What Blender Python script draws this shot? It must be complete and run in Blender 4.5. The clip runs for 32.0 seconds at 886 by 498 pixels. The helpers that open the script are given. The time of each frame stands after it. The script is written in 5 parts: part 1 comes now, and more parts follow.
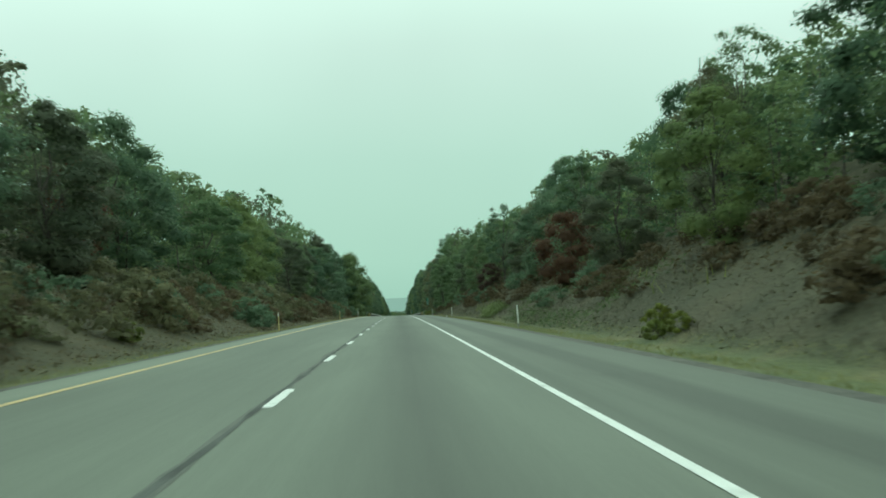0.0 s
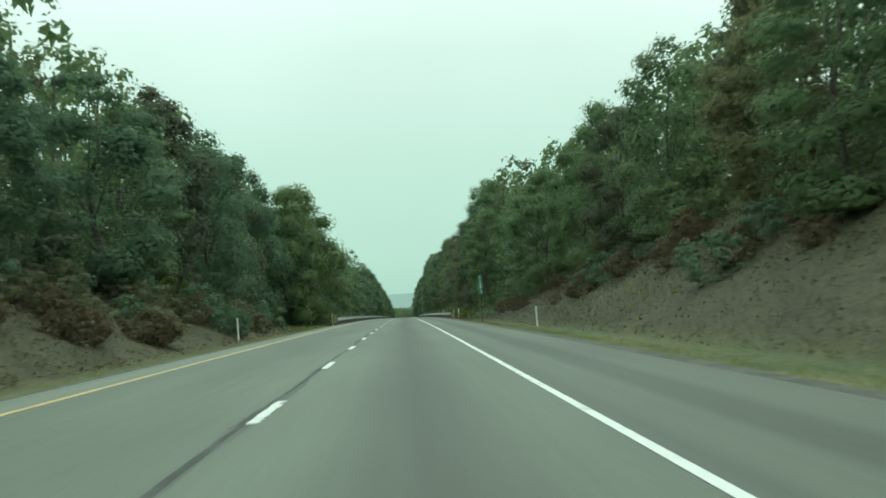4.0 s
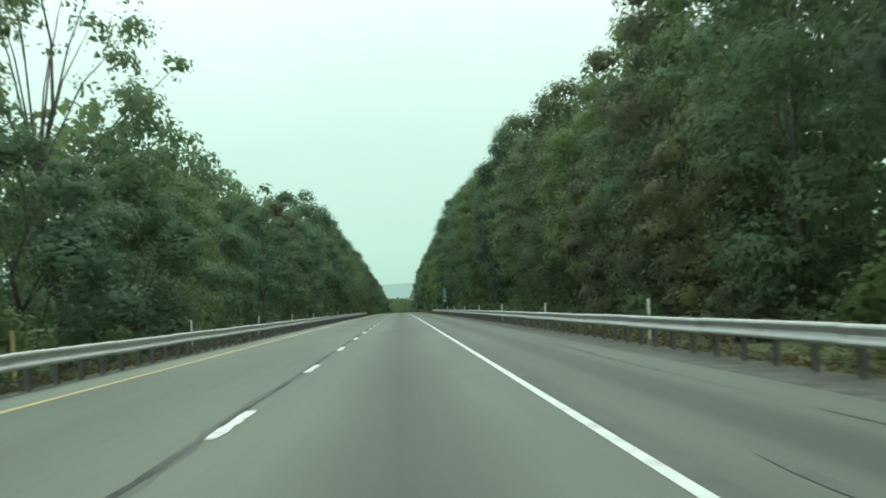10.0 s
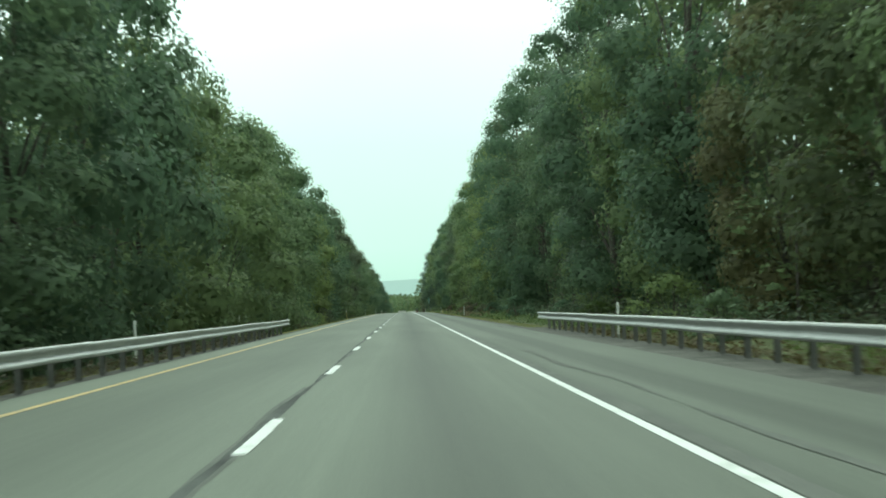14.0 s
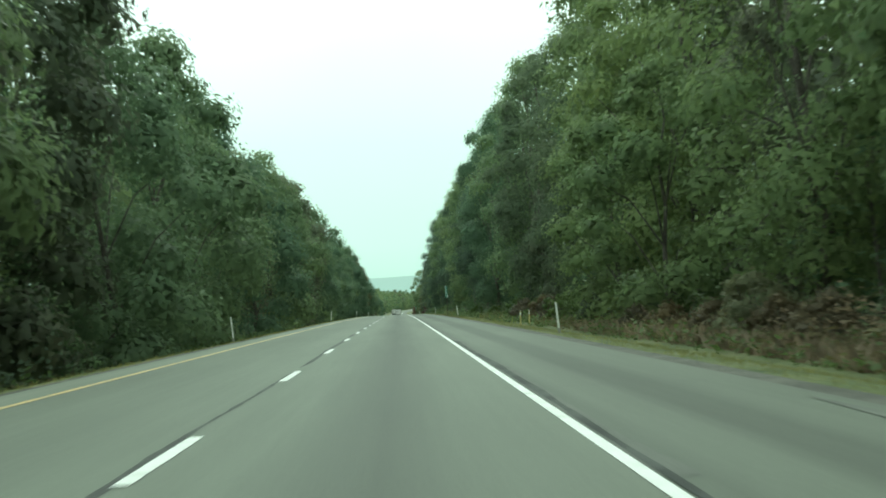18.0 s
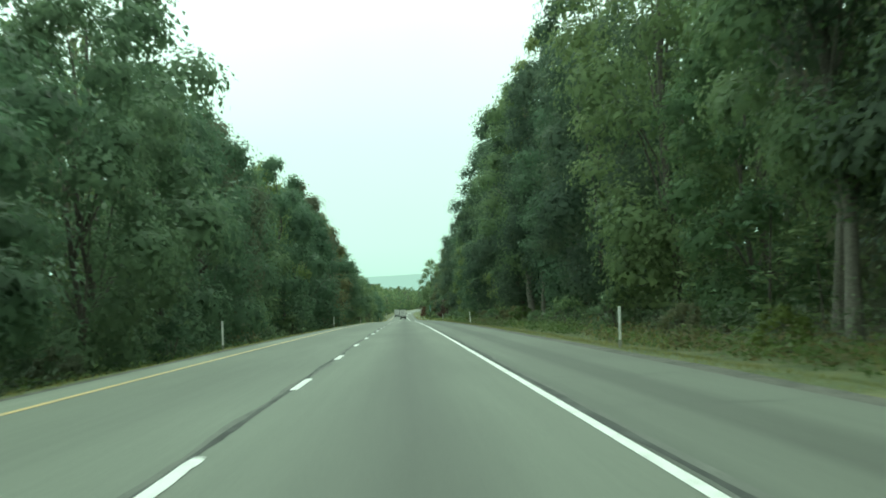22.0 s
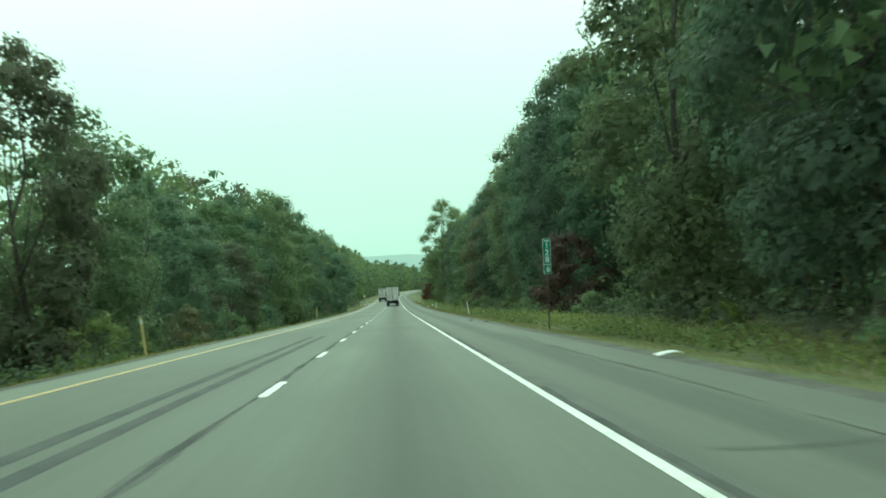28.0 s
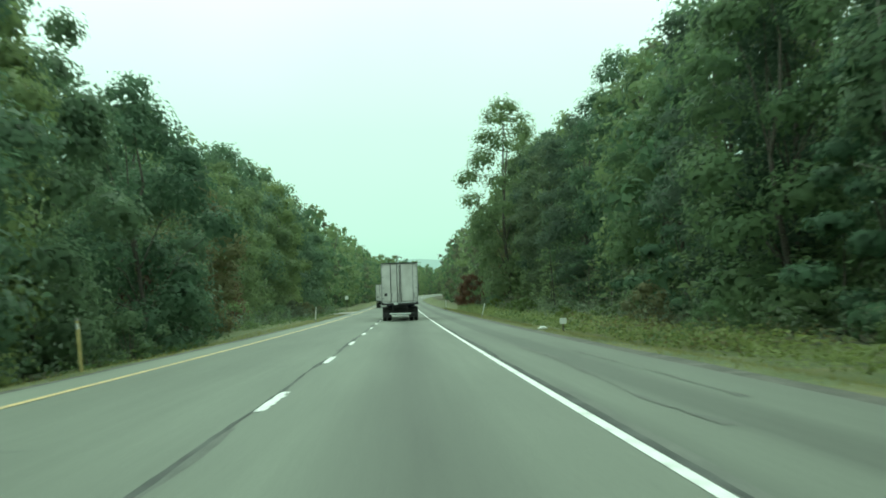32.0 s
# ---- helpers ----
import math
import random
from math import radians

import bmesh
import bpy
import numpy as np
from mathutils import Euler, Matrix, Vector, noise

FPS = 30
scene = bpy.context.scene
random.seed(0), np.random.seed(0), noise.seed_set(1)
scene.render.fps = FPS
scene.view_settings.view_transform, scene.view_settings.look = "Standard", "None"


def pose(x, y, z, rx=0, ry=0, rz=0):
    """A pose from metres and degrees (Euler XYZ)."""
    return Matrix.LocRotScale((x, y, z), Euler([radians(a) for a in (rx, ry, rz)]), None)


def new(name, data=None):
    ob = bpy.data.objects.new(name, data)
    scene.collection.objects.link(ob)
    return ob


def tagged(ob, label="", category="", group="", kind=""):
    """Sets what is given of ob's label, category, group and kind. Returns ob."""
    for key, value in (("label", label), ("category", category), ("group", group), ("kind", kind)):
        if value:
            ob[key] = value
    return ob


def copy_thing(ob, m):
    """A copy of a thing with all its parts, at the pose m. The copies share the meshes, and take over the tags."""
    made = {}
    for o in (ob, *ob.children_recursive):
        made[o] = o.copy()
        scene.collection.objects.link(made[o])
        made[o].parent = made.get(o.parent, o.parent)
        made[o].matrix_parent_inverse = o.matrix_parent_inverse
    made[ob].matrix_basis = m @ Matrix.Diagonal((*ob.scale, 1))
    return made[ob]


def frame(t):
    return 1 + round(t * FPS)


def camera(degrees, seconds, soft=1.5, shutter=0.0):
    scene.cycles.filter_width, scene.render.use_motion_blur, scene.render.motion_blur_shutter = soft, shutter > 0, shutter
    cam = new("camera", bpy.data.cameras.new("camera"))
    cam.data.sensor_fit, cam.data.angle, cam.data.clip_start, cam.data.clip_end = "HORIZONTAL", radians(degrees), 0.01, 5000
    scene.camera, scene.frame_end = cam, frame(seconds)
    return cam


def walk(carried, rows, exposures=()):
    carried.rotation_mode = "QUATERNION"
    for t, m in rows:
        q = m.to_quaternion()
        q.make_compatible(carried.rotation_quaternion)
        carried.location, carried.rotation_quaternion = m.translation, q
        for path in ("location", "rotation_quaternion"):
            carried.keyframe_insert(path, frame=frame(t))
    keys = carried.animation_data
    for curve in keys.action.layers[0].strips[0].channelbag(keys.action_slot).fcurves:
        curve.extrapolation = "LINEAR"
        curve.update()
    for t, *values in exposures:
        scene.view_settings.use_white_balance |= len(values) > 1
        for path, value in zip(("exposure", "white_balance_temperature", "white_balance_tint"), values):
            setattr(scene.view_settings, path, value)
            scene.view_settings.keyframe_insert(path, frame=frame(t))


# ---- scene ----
cam = camera(43.22, 32.0, soft=1.75, shutter=0.2)

# ---- road profile: metres ahead -> height; a gentle crest, then a sag ----
BENDS = ((-4000, 0.0), (-200, -1.0e-5), (0, -3.9e-5), (300, -3.6e-5), (420, -1.0e-5), (740, -1.0e-5), (830, -3.9e-5),
         (1080, -3.9e-5), (1190, 3.0e-5), (1262, 4.0e-5), (1282, 8.5e-5), (1312, 7.5e-5), (1360, 4.5e-5), (1420, 4.2e-5), (1560, 2.0e-5), (1900, 0.0), (6000, 0.0))
YS = np.arange(-4000.0, 6000.0, 2.0)
K = np.interp(YS, [b[0] for b in BENDS], [b[1] for b in BENDS])
GRADE = np.cumsum(K) * 2.0
GRADE = GRADE - np.interp(0, YS, GRADE) + 0.012
PROFILE = np.cumsum(GRADE) * 2.0
PROFILE = PROFILE - np.interp(0, YS, PROFILE)


def road_z(y):
    return float(np.interp(y, YS, PROFILE))


def road_tilt(y):
    return math.degrees(math.atan(float(np.interp(y, YS, GRADE))))


def road_x(y):
    """The road runs straight, then bends to the right far ahead."""
    return 0.0 if y < 1540 else (y - 1540) ** 2 * 1.5e-4


# seconds, metres across, metres ahead, turn, tilt against the road, lean
PATH = [
    (0, -0.146, 3.337, -2.308, 2.798, 1.458),
    (0.5, -0.105, 23.204, -2.351, 2.883, 1.698),
    (1, -0.066, 43.068, -2.445, 3.02, 1.938),
    (1.5, 0.002, 62.781, -2.442, 3.095, 2.394),
    (2, 0.07, 82.491, -2.44, 3.12, 2.45),
    (2.5, 0.064, 102.199, -2.285, 3.118, 2.479),
    (3, 0.058, 121.905, -2.078, 3.015, 2.509),
    (3.5, 0.003, 141.526, -2.063, 2.89, 2.429),
    (5.5, -0.214, 219.996, -1.963, 3.028, 2.219),
    (6, -0.268, 239.612, -2.138, 2.965, 2.14),
    (6.5, -0.051, 259.317, -2.215, 2.984, 2.263),
    (7, 0.165, 279.023, -2.244, 2.904, 2.488),
    (7.5, 0.175, 298.728, -2.288, 2.886, 2.255),
    (8, 0.185, 318.432, -2.231, 2.919, 2.421),
    (8.5, 0.118, 338.138, -2.19, 2.852, 2.292),
    (9, 0.051, 357.842, -2.149, 2.936, 2.262),
    (9.5, 0.106, 377.556, -2.153, 2.93, 2.45),
    (10, 0.161, 397.269, -2.155, 2.875, 2.639),
    (10.5, 0.089, 416.983, -2.066, 2.808, 2.441),
    (11, 0.017, 436.699, -2.031, 2.843, 2.141),
    (11.5, -0.04, 456.414, -2.02, 2.795, 2.096),
    (12, -0.096, 476.131, -1.96, 2.796, 2.149),
    (12.5, -0.164, 495.920, -1.894, 2.834, 2.104),
    (13, -0.232, 515.710, -1.83, 2.873, 2.158),
    (13.5, -0.276, 535.502, -1.85, 2.865, 2.16),
    (14, -0.319, 555.295, -2.02, 2.856, 2.061),
    (14.5, -0.236, 575.053, -2.31, 2.954, 2.039),
    (16.5, 0.099, 654.106, -2.336, 2.861, 2.03),
    (17, 0.184, 673.875, -2.289, 2.946, 2.009),
    (17.5, 0.242, 693.522, -2.272, 2.857, 2.338),
    (18, 0.3, 713.172, -2.255, 2.816, 2.569),
    (18.5, 0.181, 732.825, -2.258, 2.81, 2.605),
    (19, 0.062, 752.481, -2.212, 2.907, 2.44),
    (19.5, 0.084, 772.266, -2.046, 2.865, 2.409),
    (20, 0.107, 792.055, -2.032, 2.873, 2.377),
    (20.5, 0.093, 811.847, -2.163, 2.978, 2.007),
    (21, 0.081, 831.643, -2.144, 3.085, 2.039),
    (21.5, 0.065, 851.368, -2.012, 3.048, 1.988),
    (22, 0.049, 871.097, -2.034, 3.062, 2.139),
    (22.5, -0.015, 890.831, -1.962, 3.042, 2.287),
    (23, -0.08, 910.569, -1.939, 2.97, 2.435),
    (23.5, -0.113, 930.137, -2.084, 2.922, 2.398),
    (24, -0.148, 949.710, -2.18, 2.874, 2.26),
    (24.5, -0.124, 969.563, -2.27, 2.995, 2.282),
    (25, -0.101, 989.421, -2.36, 3.068, 1.903),
    (25.5, -0.071, 1009.285, -2.277, 2.989, 1.663),
    (27.5, 0.049, 1088.720, -2.463, 2.745, 1.95),
    (28, 0.078, 1108.590, -2.53, 2.7, 2.009),
    (28.5, 0.081, 1128.460, -2.506, 2.708, 1.962),
    (29, 0.084, 1148.340, -2.484, 2.767, 1.815),
    (29.5, 0.102, 1168.080, -2.416, 2.802, 1.818),
    (30, 0.12, 1187.820, -2.297, 2.837, 1.82),
    (30.5, 0.096, 1207.570, -2.21, 2.852, 1.609),
    (31, 0.073, 1227.330, -2.175, 2.921, 1.597),
    (31.5, 0.04, 1247.090, -2.128, 2.92, 1.684),
    (32, 0.009, 1266.870, -2.03, 2.92, 1.672),
]
walk(cam, [(t, pose(x, y, road_z(y) + 1.2, 90 + tilt + road_tilt(y), lean, turn)) for t, x, y, turn, tilt, lean in PATH],
     exposures=[(0, -0.54, 6350, -10), (3.5, -0.38, 6400, -5), (6, -0.27, 6380, 1), (9, -0.23, 6400, 2), (13, 0.03, 6430, 1), (19, 0.15, 6460, -6), (23, 0.17, 6480, -12), (25.5, 0.14, 6460, -13), (28, 0.05, 6430, -15), (32, 0.01, 6430, -15)])

# ---- light: an overcast sky and a broad, weak sun ----
world = bpy.data.worlds.new("overcast_sky")
scene.world = world
world.use_nodes = True
wn, wl = world.node_tree.nodes, world.node_tree.links
wn.clear()
sky = wn.new("ShaderNodeTexSky")
sky.sky_type, sky.sun_disc = "NISHITA", False
sky.sun_elevation, sky.sun_rotation = radians(55), radians(10)
sky.air_density, sky.dust_density = 1.5, 6.0
coord = wn.new("ShaderNodeTexCoord")
split = wn.new("ShaderNodeSeparateXYZ")
ramp = wn.new("ShaderNodeValToRGB")
ramp.color_ramp.elements[0].position, ramp.color_ramp.elements[0].color = 0.0, (0.6, 0.91, 0.78, 1)
ramp.color_ramp.elements[1].position, ramp.color_ramp.elements[1].color = 1.0, (1.35, 1.62, 1.52, 1)
for at, colour in ((0.05, (0.725, 1.045, 0.91, 1)), (0.14, (0.825, 1.115, 1.01, 1)), (0.24, (1.045, 1.265, 1.2, 1)), (0.42, (1.6, 1.9, 1.8, 1)), (0.7, (1.55, 1.85, 1.75, 1))):
    e = ramp.color_ramp.elements.new(at)
    e.color = colour
cloud = wn.new("ShaderNodeTexNoise")
cloud.inputs["Scale"].default_value, cloud.inputs["Detail"].default_value = 2.2, 3.0
cloud_ramp = wn.new("ShaderNodeMapRange")
cloud_ramp.inputs["From Min"].default_value, cloud_ramp.inputs["From Max"].default_value = 0.3, 0.7
cloud_ramp.inputs["To Min"].default_value, cloud_ramp.inputs["To Max"].default_value = 0.93, 1.07
grey = wn.new("ShaderNodeVectorMath")
grey.operation = "SCALE"
veil = wn.new("ShaderNodeMixRGB")
veil.inputs["Fac"].default_value = 0.04
back = wn.new("ShaderNodeBackground")
back.inputs["Strength"].default_value = 1.0
out = wn.new("ShaderNodeOutputWorld")
dim = wn.new("ShaderNodeVectorMath")
dim.operation = "SCALE"
dim.inputs["Scale"].default_value = 0.12
wl.new(coord.outputs["Generated"], split.inputs[0])
wl.new(split.outputs["Z"], ramp.inputs["Fac"])
wl.new(coord.outputs["Generated"], cloud.inputs["Vector"])
wl.new(cloud.outputs[0], cloud_ramp.inputs["Value"])
wl.new(ramp.outputs["Color"], grey.inputs[0])
wl.new(cloud_ramp.outputs["Result"], grey.inputs["Scale"])
wl.new(sky.outputs["Color"], dim.inputs[0])
wl.new(grey.outputs[0], veil.inputs["Color1"])
wl.new(dim.outputs[0], veil.inputs["Color2"])
wl.new(veil.outputs["Color"], back.inputs["Color"])
wl.new(back.outputs["Background"], out.inputs["Surface"])
sun = new("sun", bpy.data.lights.new("sun", "SUN"))
sun.data.energy, sun.data.angle, sun.data.color = 0.8, radians(30), (0.92, 1.0, 0.9)
sun.matrix_world = pose(0, 0, 60, 35, 0, 170)


# ---- materials ----
def material(name, rough=0.8, metal=0.0):
    m = bpy.data.materials.new(name)
    m.use_nodes = True
    b = m.node_tree.nodes["Principled BSDF"]
    b.inputs["Roughness"].default_value, b.inputs["Metallic"].default_value = rough, metal
    return m, m.node_tree.nodes, m.node_tree.links, b


def noise_node(n, l, scale, detail=4.0, stretch=None, kind="Object"):
    tc = n.new("ShaderNodeTexCoord")
    tex = n.new("ShaderNodeTexNoise")
    tex.inputs["Scale"].default_value, tex.inputs["Detail"].default_value = scale, detail
    if stretch:
        mp = n.new("ShaderNodeMapping")
        mp.inputs["Scale"].default_value = stretch
        l.new(tc.outputs[kind], mp.inputs["Vector"])
        l.new(mp.outputs["Vector"], tex.inputs["Vector"])
    else:
        l.new(tc.outputs[kind], tex.inputs["Vector"])
    return tex.outputs[0]


def ramp_node(n, l, fac, stops):
    r = n.new("ShaderNodeValToRGB")
    e = r.color_ramp.elements
    e[0].position, e[0].color = stops[0][0], (*stops[0][1], 1)
    e[1].position, e[1].color = stops[-1][0], (*stops[-1][1], 1)
    for at, c in stops[1:-1]:
        e.new(at).color = (*c, 1)
    l.new(fac, r.inputs["Fac"])
    return r.outputs["Color"]


def mix_node(n, l, fac, a, b, how="MIX"):
    x = n.new("ShaderNodeMixRGB")
    x.blend_type = how
    for socket, v in (("Fac", fac), ("Color1", a), ("Color2", b)):
        if isinstance(v, (int, float)):
            x.inputs[socket].default_value = v
        elif isinstance(v, tuple):
            x.inputs[socket].default_value = (*v, 1)
        else:
            l.new(v, x.inputs[socket])
    return x.outputs["Color"]


def bump_node(n, l, b, height, strength=0.3, distance=0.01):
    x = n.new("ShaderNodeBump")
    x.inputs["Strength"].default_value, x.inputs["Distance"].default_value = strength, distance
    l.new(height, x.inputs["Height"])
    l.new(x.outputs["Normal"], b.inputs["Normal"])


def grainy(name, stops, scale, rough=0.85, fine=60.0, metal=0.0, bump=0.3, stretch=None, spread=0.25):
    """Two scales: patches along a colour ramp, and a fine grain over them."""
    m, n, l, b = material(name, rough, metal)
    base = ramp_node(n, l, noise_node(n, l, scale, 5.0, stretch), stops)
    grain = noise_node(n, l, fine, 3.0)
    lo, hi = 1 - spread, 1 + spread
    shade = ramp_node(n, l, grain, ((0.3, (lo, lo, lo)), (0.7, (hi, hi, hi))))
    l.new(mix_node(n, l, 1.0, base, shade, "MULTIPLY"), b.inputs["Base Color"])
    if bump:
        bump_node(n, l, b, grain, bump)
    return m


def pavement_material(name, tone, bands, warm=(0.895, 1.0, 0.785)):
    """Worn asphalt: bands = (metres across, tone) along the road, broken up by stretched stains and grain."""
    m, n, l, b = material(name, 0.75)
    tc = n.new("ShaderNodeTexCoord")
    sep = n.new("ShaderNodeSeparateXYZ")
    l.new(tc.outputs["Object"], sep.inputs[0])
    wob = noise_node(n, l, 1.0, 3.0, (0.4, 0.05, 1))
    add = n.new("ShaderNodeMath")
    add.operation = "MULTIPLY_ADD"
    l.new(wob, add.inputs[0])
    add.inputs[1].default_value = 0.35
    l.new(sep.outputs["X"], add.inputs[2])
    lo, hi = bands[0][0], bands[-1][0]
    rng = n.new("ShaderNodeMapRange")
    rng.inputs["From Min"].default_value, rng.inputs["From Max"].default_value = lo + 0.17, hi + 0.17
    l.new(add.outputs[0], rng.inputs["Value"])
    col = ramp_node(n, l, rng.outputs["Result"], [((x - lo) / (hi - lo), tuple(tone * v * c for c in warm)) for x, v in bands])
    big = ramp_node(n, l, noise_node(n, l, 1.0, 4.0, (0.5, 0.06, 1)), ((0.3, (0.86,) * 3), (0.7, (1.12,) * 3)))
    streak = ramp_node(n, l, noise_node(n, l, 1.0, 4.0, (7.0, 0.12, 1)), ((0.3, (0.95,) * 3), (0.7, (1.04,) * 3)))
    fine = noise_node(n, l, 45.0, 3.0)
    grain = ramp_node(n, l, fine, ((0.3, (0.86,) * 3), (0.7, (1.14,) * 3)))
    col = mix_node(n, l, 1.0, mix_node(n, l, 1.0, mix_node(n, l, 1.0, col, big, "MULTIPLY"), streak, "MULTIPLY"), grain, "MULTIPLY")
    l.new(col, b.inputs["Base Color"])
    bump_node(n, l, b, fine, 0.4, 0.004)
    return m


def leaf_material(name, dark, light, odd, hold=0.55):
    """Leaves: tone by the single leaf, by its tree and by patches metres wide; some light passes through."""
    m, n, l, b = material(name, hold)
    geo = n.new("ShaderNodeNewGeometry")
    info = n.new("ShaderNodeObjectInfo")
    patch = noise_node(n, l, 0.16, 2.0, None, "Object")
    mixed = n.new("ShaderNodeMath")
    mixed.operation = "MULTIPLY_ADD"
    l.new(geo.outputs["Random Per Island"], mixed.inputs[0])
    mixed.inputs[1].default_value = 0.14
    half = n.new("ShaderNodeMath")
    half.operation = "MULTIPLY"
    l.new(patch, half.inputs[0])
    half.inputs[1].default_value = 0.82
    l.new(half.outputs[0], mixed.inputs[2])
    col = ramp_node(n, l, mixed.outputs[0], ((0.12, dark), (0.62, light), (0.9, odd)))
    tree = ramp_node(n, l, info.outputs["Random"], ((0.0, (0.7, 0.78, 0.75)), (0.5, (1.0, 1.0, 1.0)), (1.0, (1.3, 1.15, 0.85))))
    col = mix_node(n, l, 1.0, col, tree, "MULTIPLY")
    sprig = noise_node(n, l, 1.1, 3.0, (1.0, 1.0, 1.6))
    col = mix_node(n, l, 1.0, col, ramp_node(n, l, sprig, ((0.3, (0.82, 0.83, 0.85)), (0.5, (1.0, 1.0, 1.0)), (0.7, (1.18, 1.16, 1.1)))), "MULTIPLY")
    l.new(col, b.inputs["Base Color"])
    tr = n.new("ShaderNodeBsdfTranslucent")
    l.new(col, tr.inputs["Color"])
    mx = n.new("ShaderNodeMixShader")
    mx.inputs["Fac"].default_value = 0.5
    o = n["Material Output"]
    l.new(b.outputs[0], mx.inputs[1])
    l.new(tr.outputs[0], mx.inputs[2])
    l.new(mx.outputs[0], o.inputs["Surface"])
    b.inputs["Specular IOR Level"].default_value = 0.25
    return m


M = {}
M["lane"] = pavement_material("worn_lane_asphalt", 0.143, ((-5.6, 1.02), (-4.5, 0.98), (-3.6, 0.92), (-2.7, 1.0), (-1.8, 1.05),
                              (-0.95, 1.06), (-0.3, 0.74), (0.1, 0.56), (0.5, 0.7), (1.1, 0.98), (2.1, 1.03)))
M["shoulder"] = pavement_material("shoulder_asphalt", 0.131, ((1.9, 0.9), (2.25, 0.78), (2.5, 0.98), (3.0, 0.96), (3.25, 0.64), (3.75, 0.66),
                                  (4.05, 0.98), (4.6, 1.0), (5.3, 0.95)))
M["shoulder_left"] = pavement_material("left_shoulder_asphalt", 0.186, ((-6.6, 0.9), (-6.0, 1.1), (-5.4, 1.0)))
M["white_paint"] = grainy("worn_white_paint", ((0.25, (0.42, 0.42, 0.4)), (0.45, (0.72, 0.73, 0.7)), (0.8, (0.8, 0.8, 0.78))), 3.0, 0.6, 30.0, spread=0.12)
M["yellow_paint"] = grainy("worn_yellow_paint", ((0.25, (0.34, 0.28, 0.18)), (0.5, (0.58, 0.42, 0.19)), (0.8, (0.64, 0.47, 0.23))), 2.0, 0.6, 30.0, spread=0.15)
M["tar"] = grainy("crack_sealing_tar", ((0.35, (0.035, 0.038, 0.035)), (0.65, (0.09, 0.095, 0.088))), 0.9, 0.92, 40.0)
M["tar_thin"] = grainy("faded_tar", ((0.3, (0.075, 0.078, 0.072)), (0.7, (0.12, 0.122, 0.115))), 2.0, 0.92, 40.0)
M["tar_faint"] = grainy("worn_crack_filler", ((0.3, (0.1, 0.104, 0.092)), (0.7, (0.142, 0.147, 0.128))), 1.0, 0.92, 40.0)
M["gravel"] = grainy("verge_gravel", ((0.3, (0.066, 0.064, 0.055)), (0.7, (0.13, 0.126, 0.108))), 1.2, 0.95, 14.0, bump=0.8, spread=0.4)
M["pale_gravel"] = grainy("pale_track_gravel", ((0.3, (0.24, 0.23, 0.2)), (0.7, (0.36, 0.35, 0.31))), 1.2, 0.95, 14.0, bump=0.6, spread=0.25)
M["steel"] = grainy("galvanised_steel", ((0.3, (0.4, 0.405, 0.395)), (0.7, (0.52, 0.525, 0.515))), 1.5, 0.45, 25.0, 0.8, bump=0.05, spread=0.1)
M["steel_dull"] = grainy("dull_weathered_steel", ((0.3, (0.15, 0.148, 0.14)), (0.7, (0.24, 0.236, 0.225))), 1.5, 0.6, 25.0, 0.4, bump=0.05, spread=0.15)
M["skid"] = grainy("rubber_skid_film", ((0.3, (0.06, 0.065, 0.06)), (0.7, (0.095, 0.1, 0.092))), 1.0, 0.9, 30.0)
M["wood_post"] = grainy("weathered_post_wood", ((0.3, (0.09, 0.08, 0.065)), (0.7, (0.17, 0.155, 0.13))), 3.0, 0.9, 40.0)
M["white_plastic"] = grainy("weathered_white_plastic", ((0.3, (0.6, 0.6, 0.56)), (0.6, (0.83, 0.83, 0.79))), 2.5, 0.55, 20.0, bump=0.0, spread=0.08)
M["yellow_plastic"] = grainy("weathered_yellow_plastic", ((0.3, (0.46, 0.37, 0.15)), (0.6, (0.64, 0.52, 0.24))), 2.5, 0.55, 20.0, bump=0.0, spread=0.1)
M["grey_plastic"] = grainy("grimy_post_plastic", ((0.3, (0.2, 0.2, 0.17)), (0.6, (0.34, 0.33, 0.29))), 4.0, 0.7, 20.0, bump=0.0, spread=0.1)
M["black"] = grainy("black_rubber", ((0.3, (0.018, 0.018, 0.018)), (0.7, (0.035, 0.035, 0.035))), 3.0, 0.8, 30.0)
M["sign_green"] = grainy("sign_green_sheeting", ((0.3, (0.0, 0.17, 0.105)), (0.7, (0.0, 0.2, 0.125))), 1.5, 0.4, 30.0, bump=0.0, spread=0.05)
M["sign_white"] = grainy("sign_white_sheeting", ((0.3, (0.66, 0.68, 0.66)), (0.7, (0.76, 0.78, 0.76))), 2.0, 0.4, 30.0, bump=0.0, spread=0.05)
M["sign_blue"] = grainy("sign_blue_sheeting", ((0.3, (0.04, 0.12, 0.3)), (0.7, (0.05, 0.15, 0.36))), 2.0, 0.4, 30.0, bump=0.0, spread=0.05)
M["sign_red"] = grainy("sign_red_sheeting", ((0.3, (0.4, 0.05, 0.05)), (0.7, (0.5, 0.07, 0.06))), 2.0, 0.4, 30.0, bump=0.0, spread=0.05)
M["sign_back"] = grainy("sign_post_rust_steel", ((0.3, (0.07, 0.055, 0.045)), (0.7, (0.14, 0.11, 0.09))), 2.0, 0.7, 30.0, 0.4)
M["bark"] = grainy("tree_bark", ((0.3, (0.06, 0.052, 0.042)), (0.7, (0.16, 0.145, 0.12))), 1.2, 0.95, 12.0, bump=0.8, stretch=(1, 1, 0.25), spread=0.35)
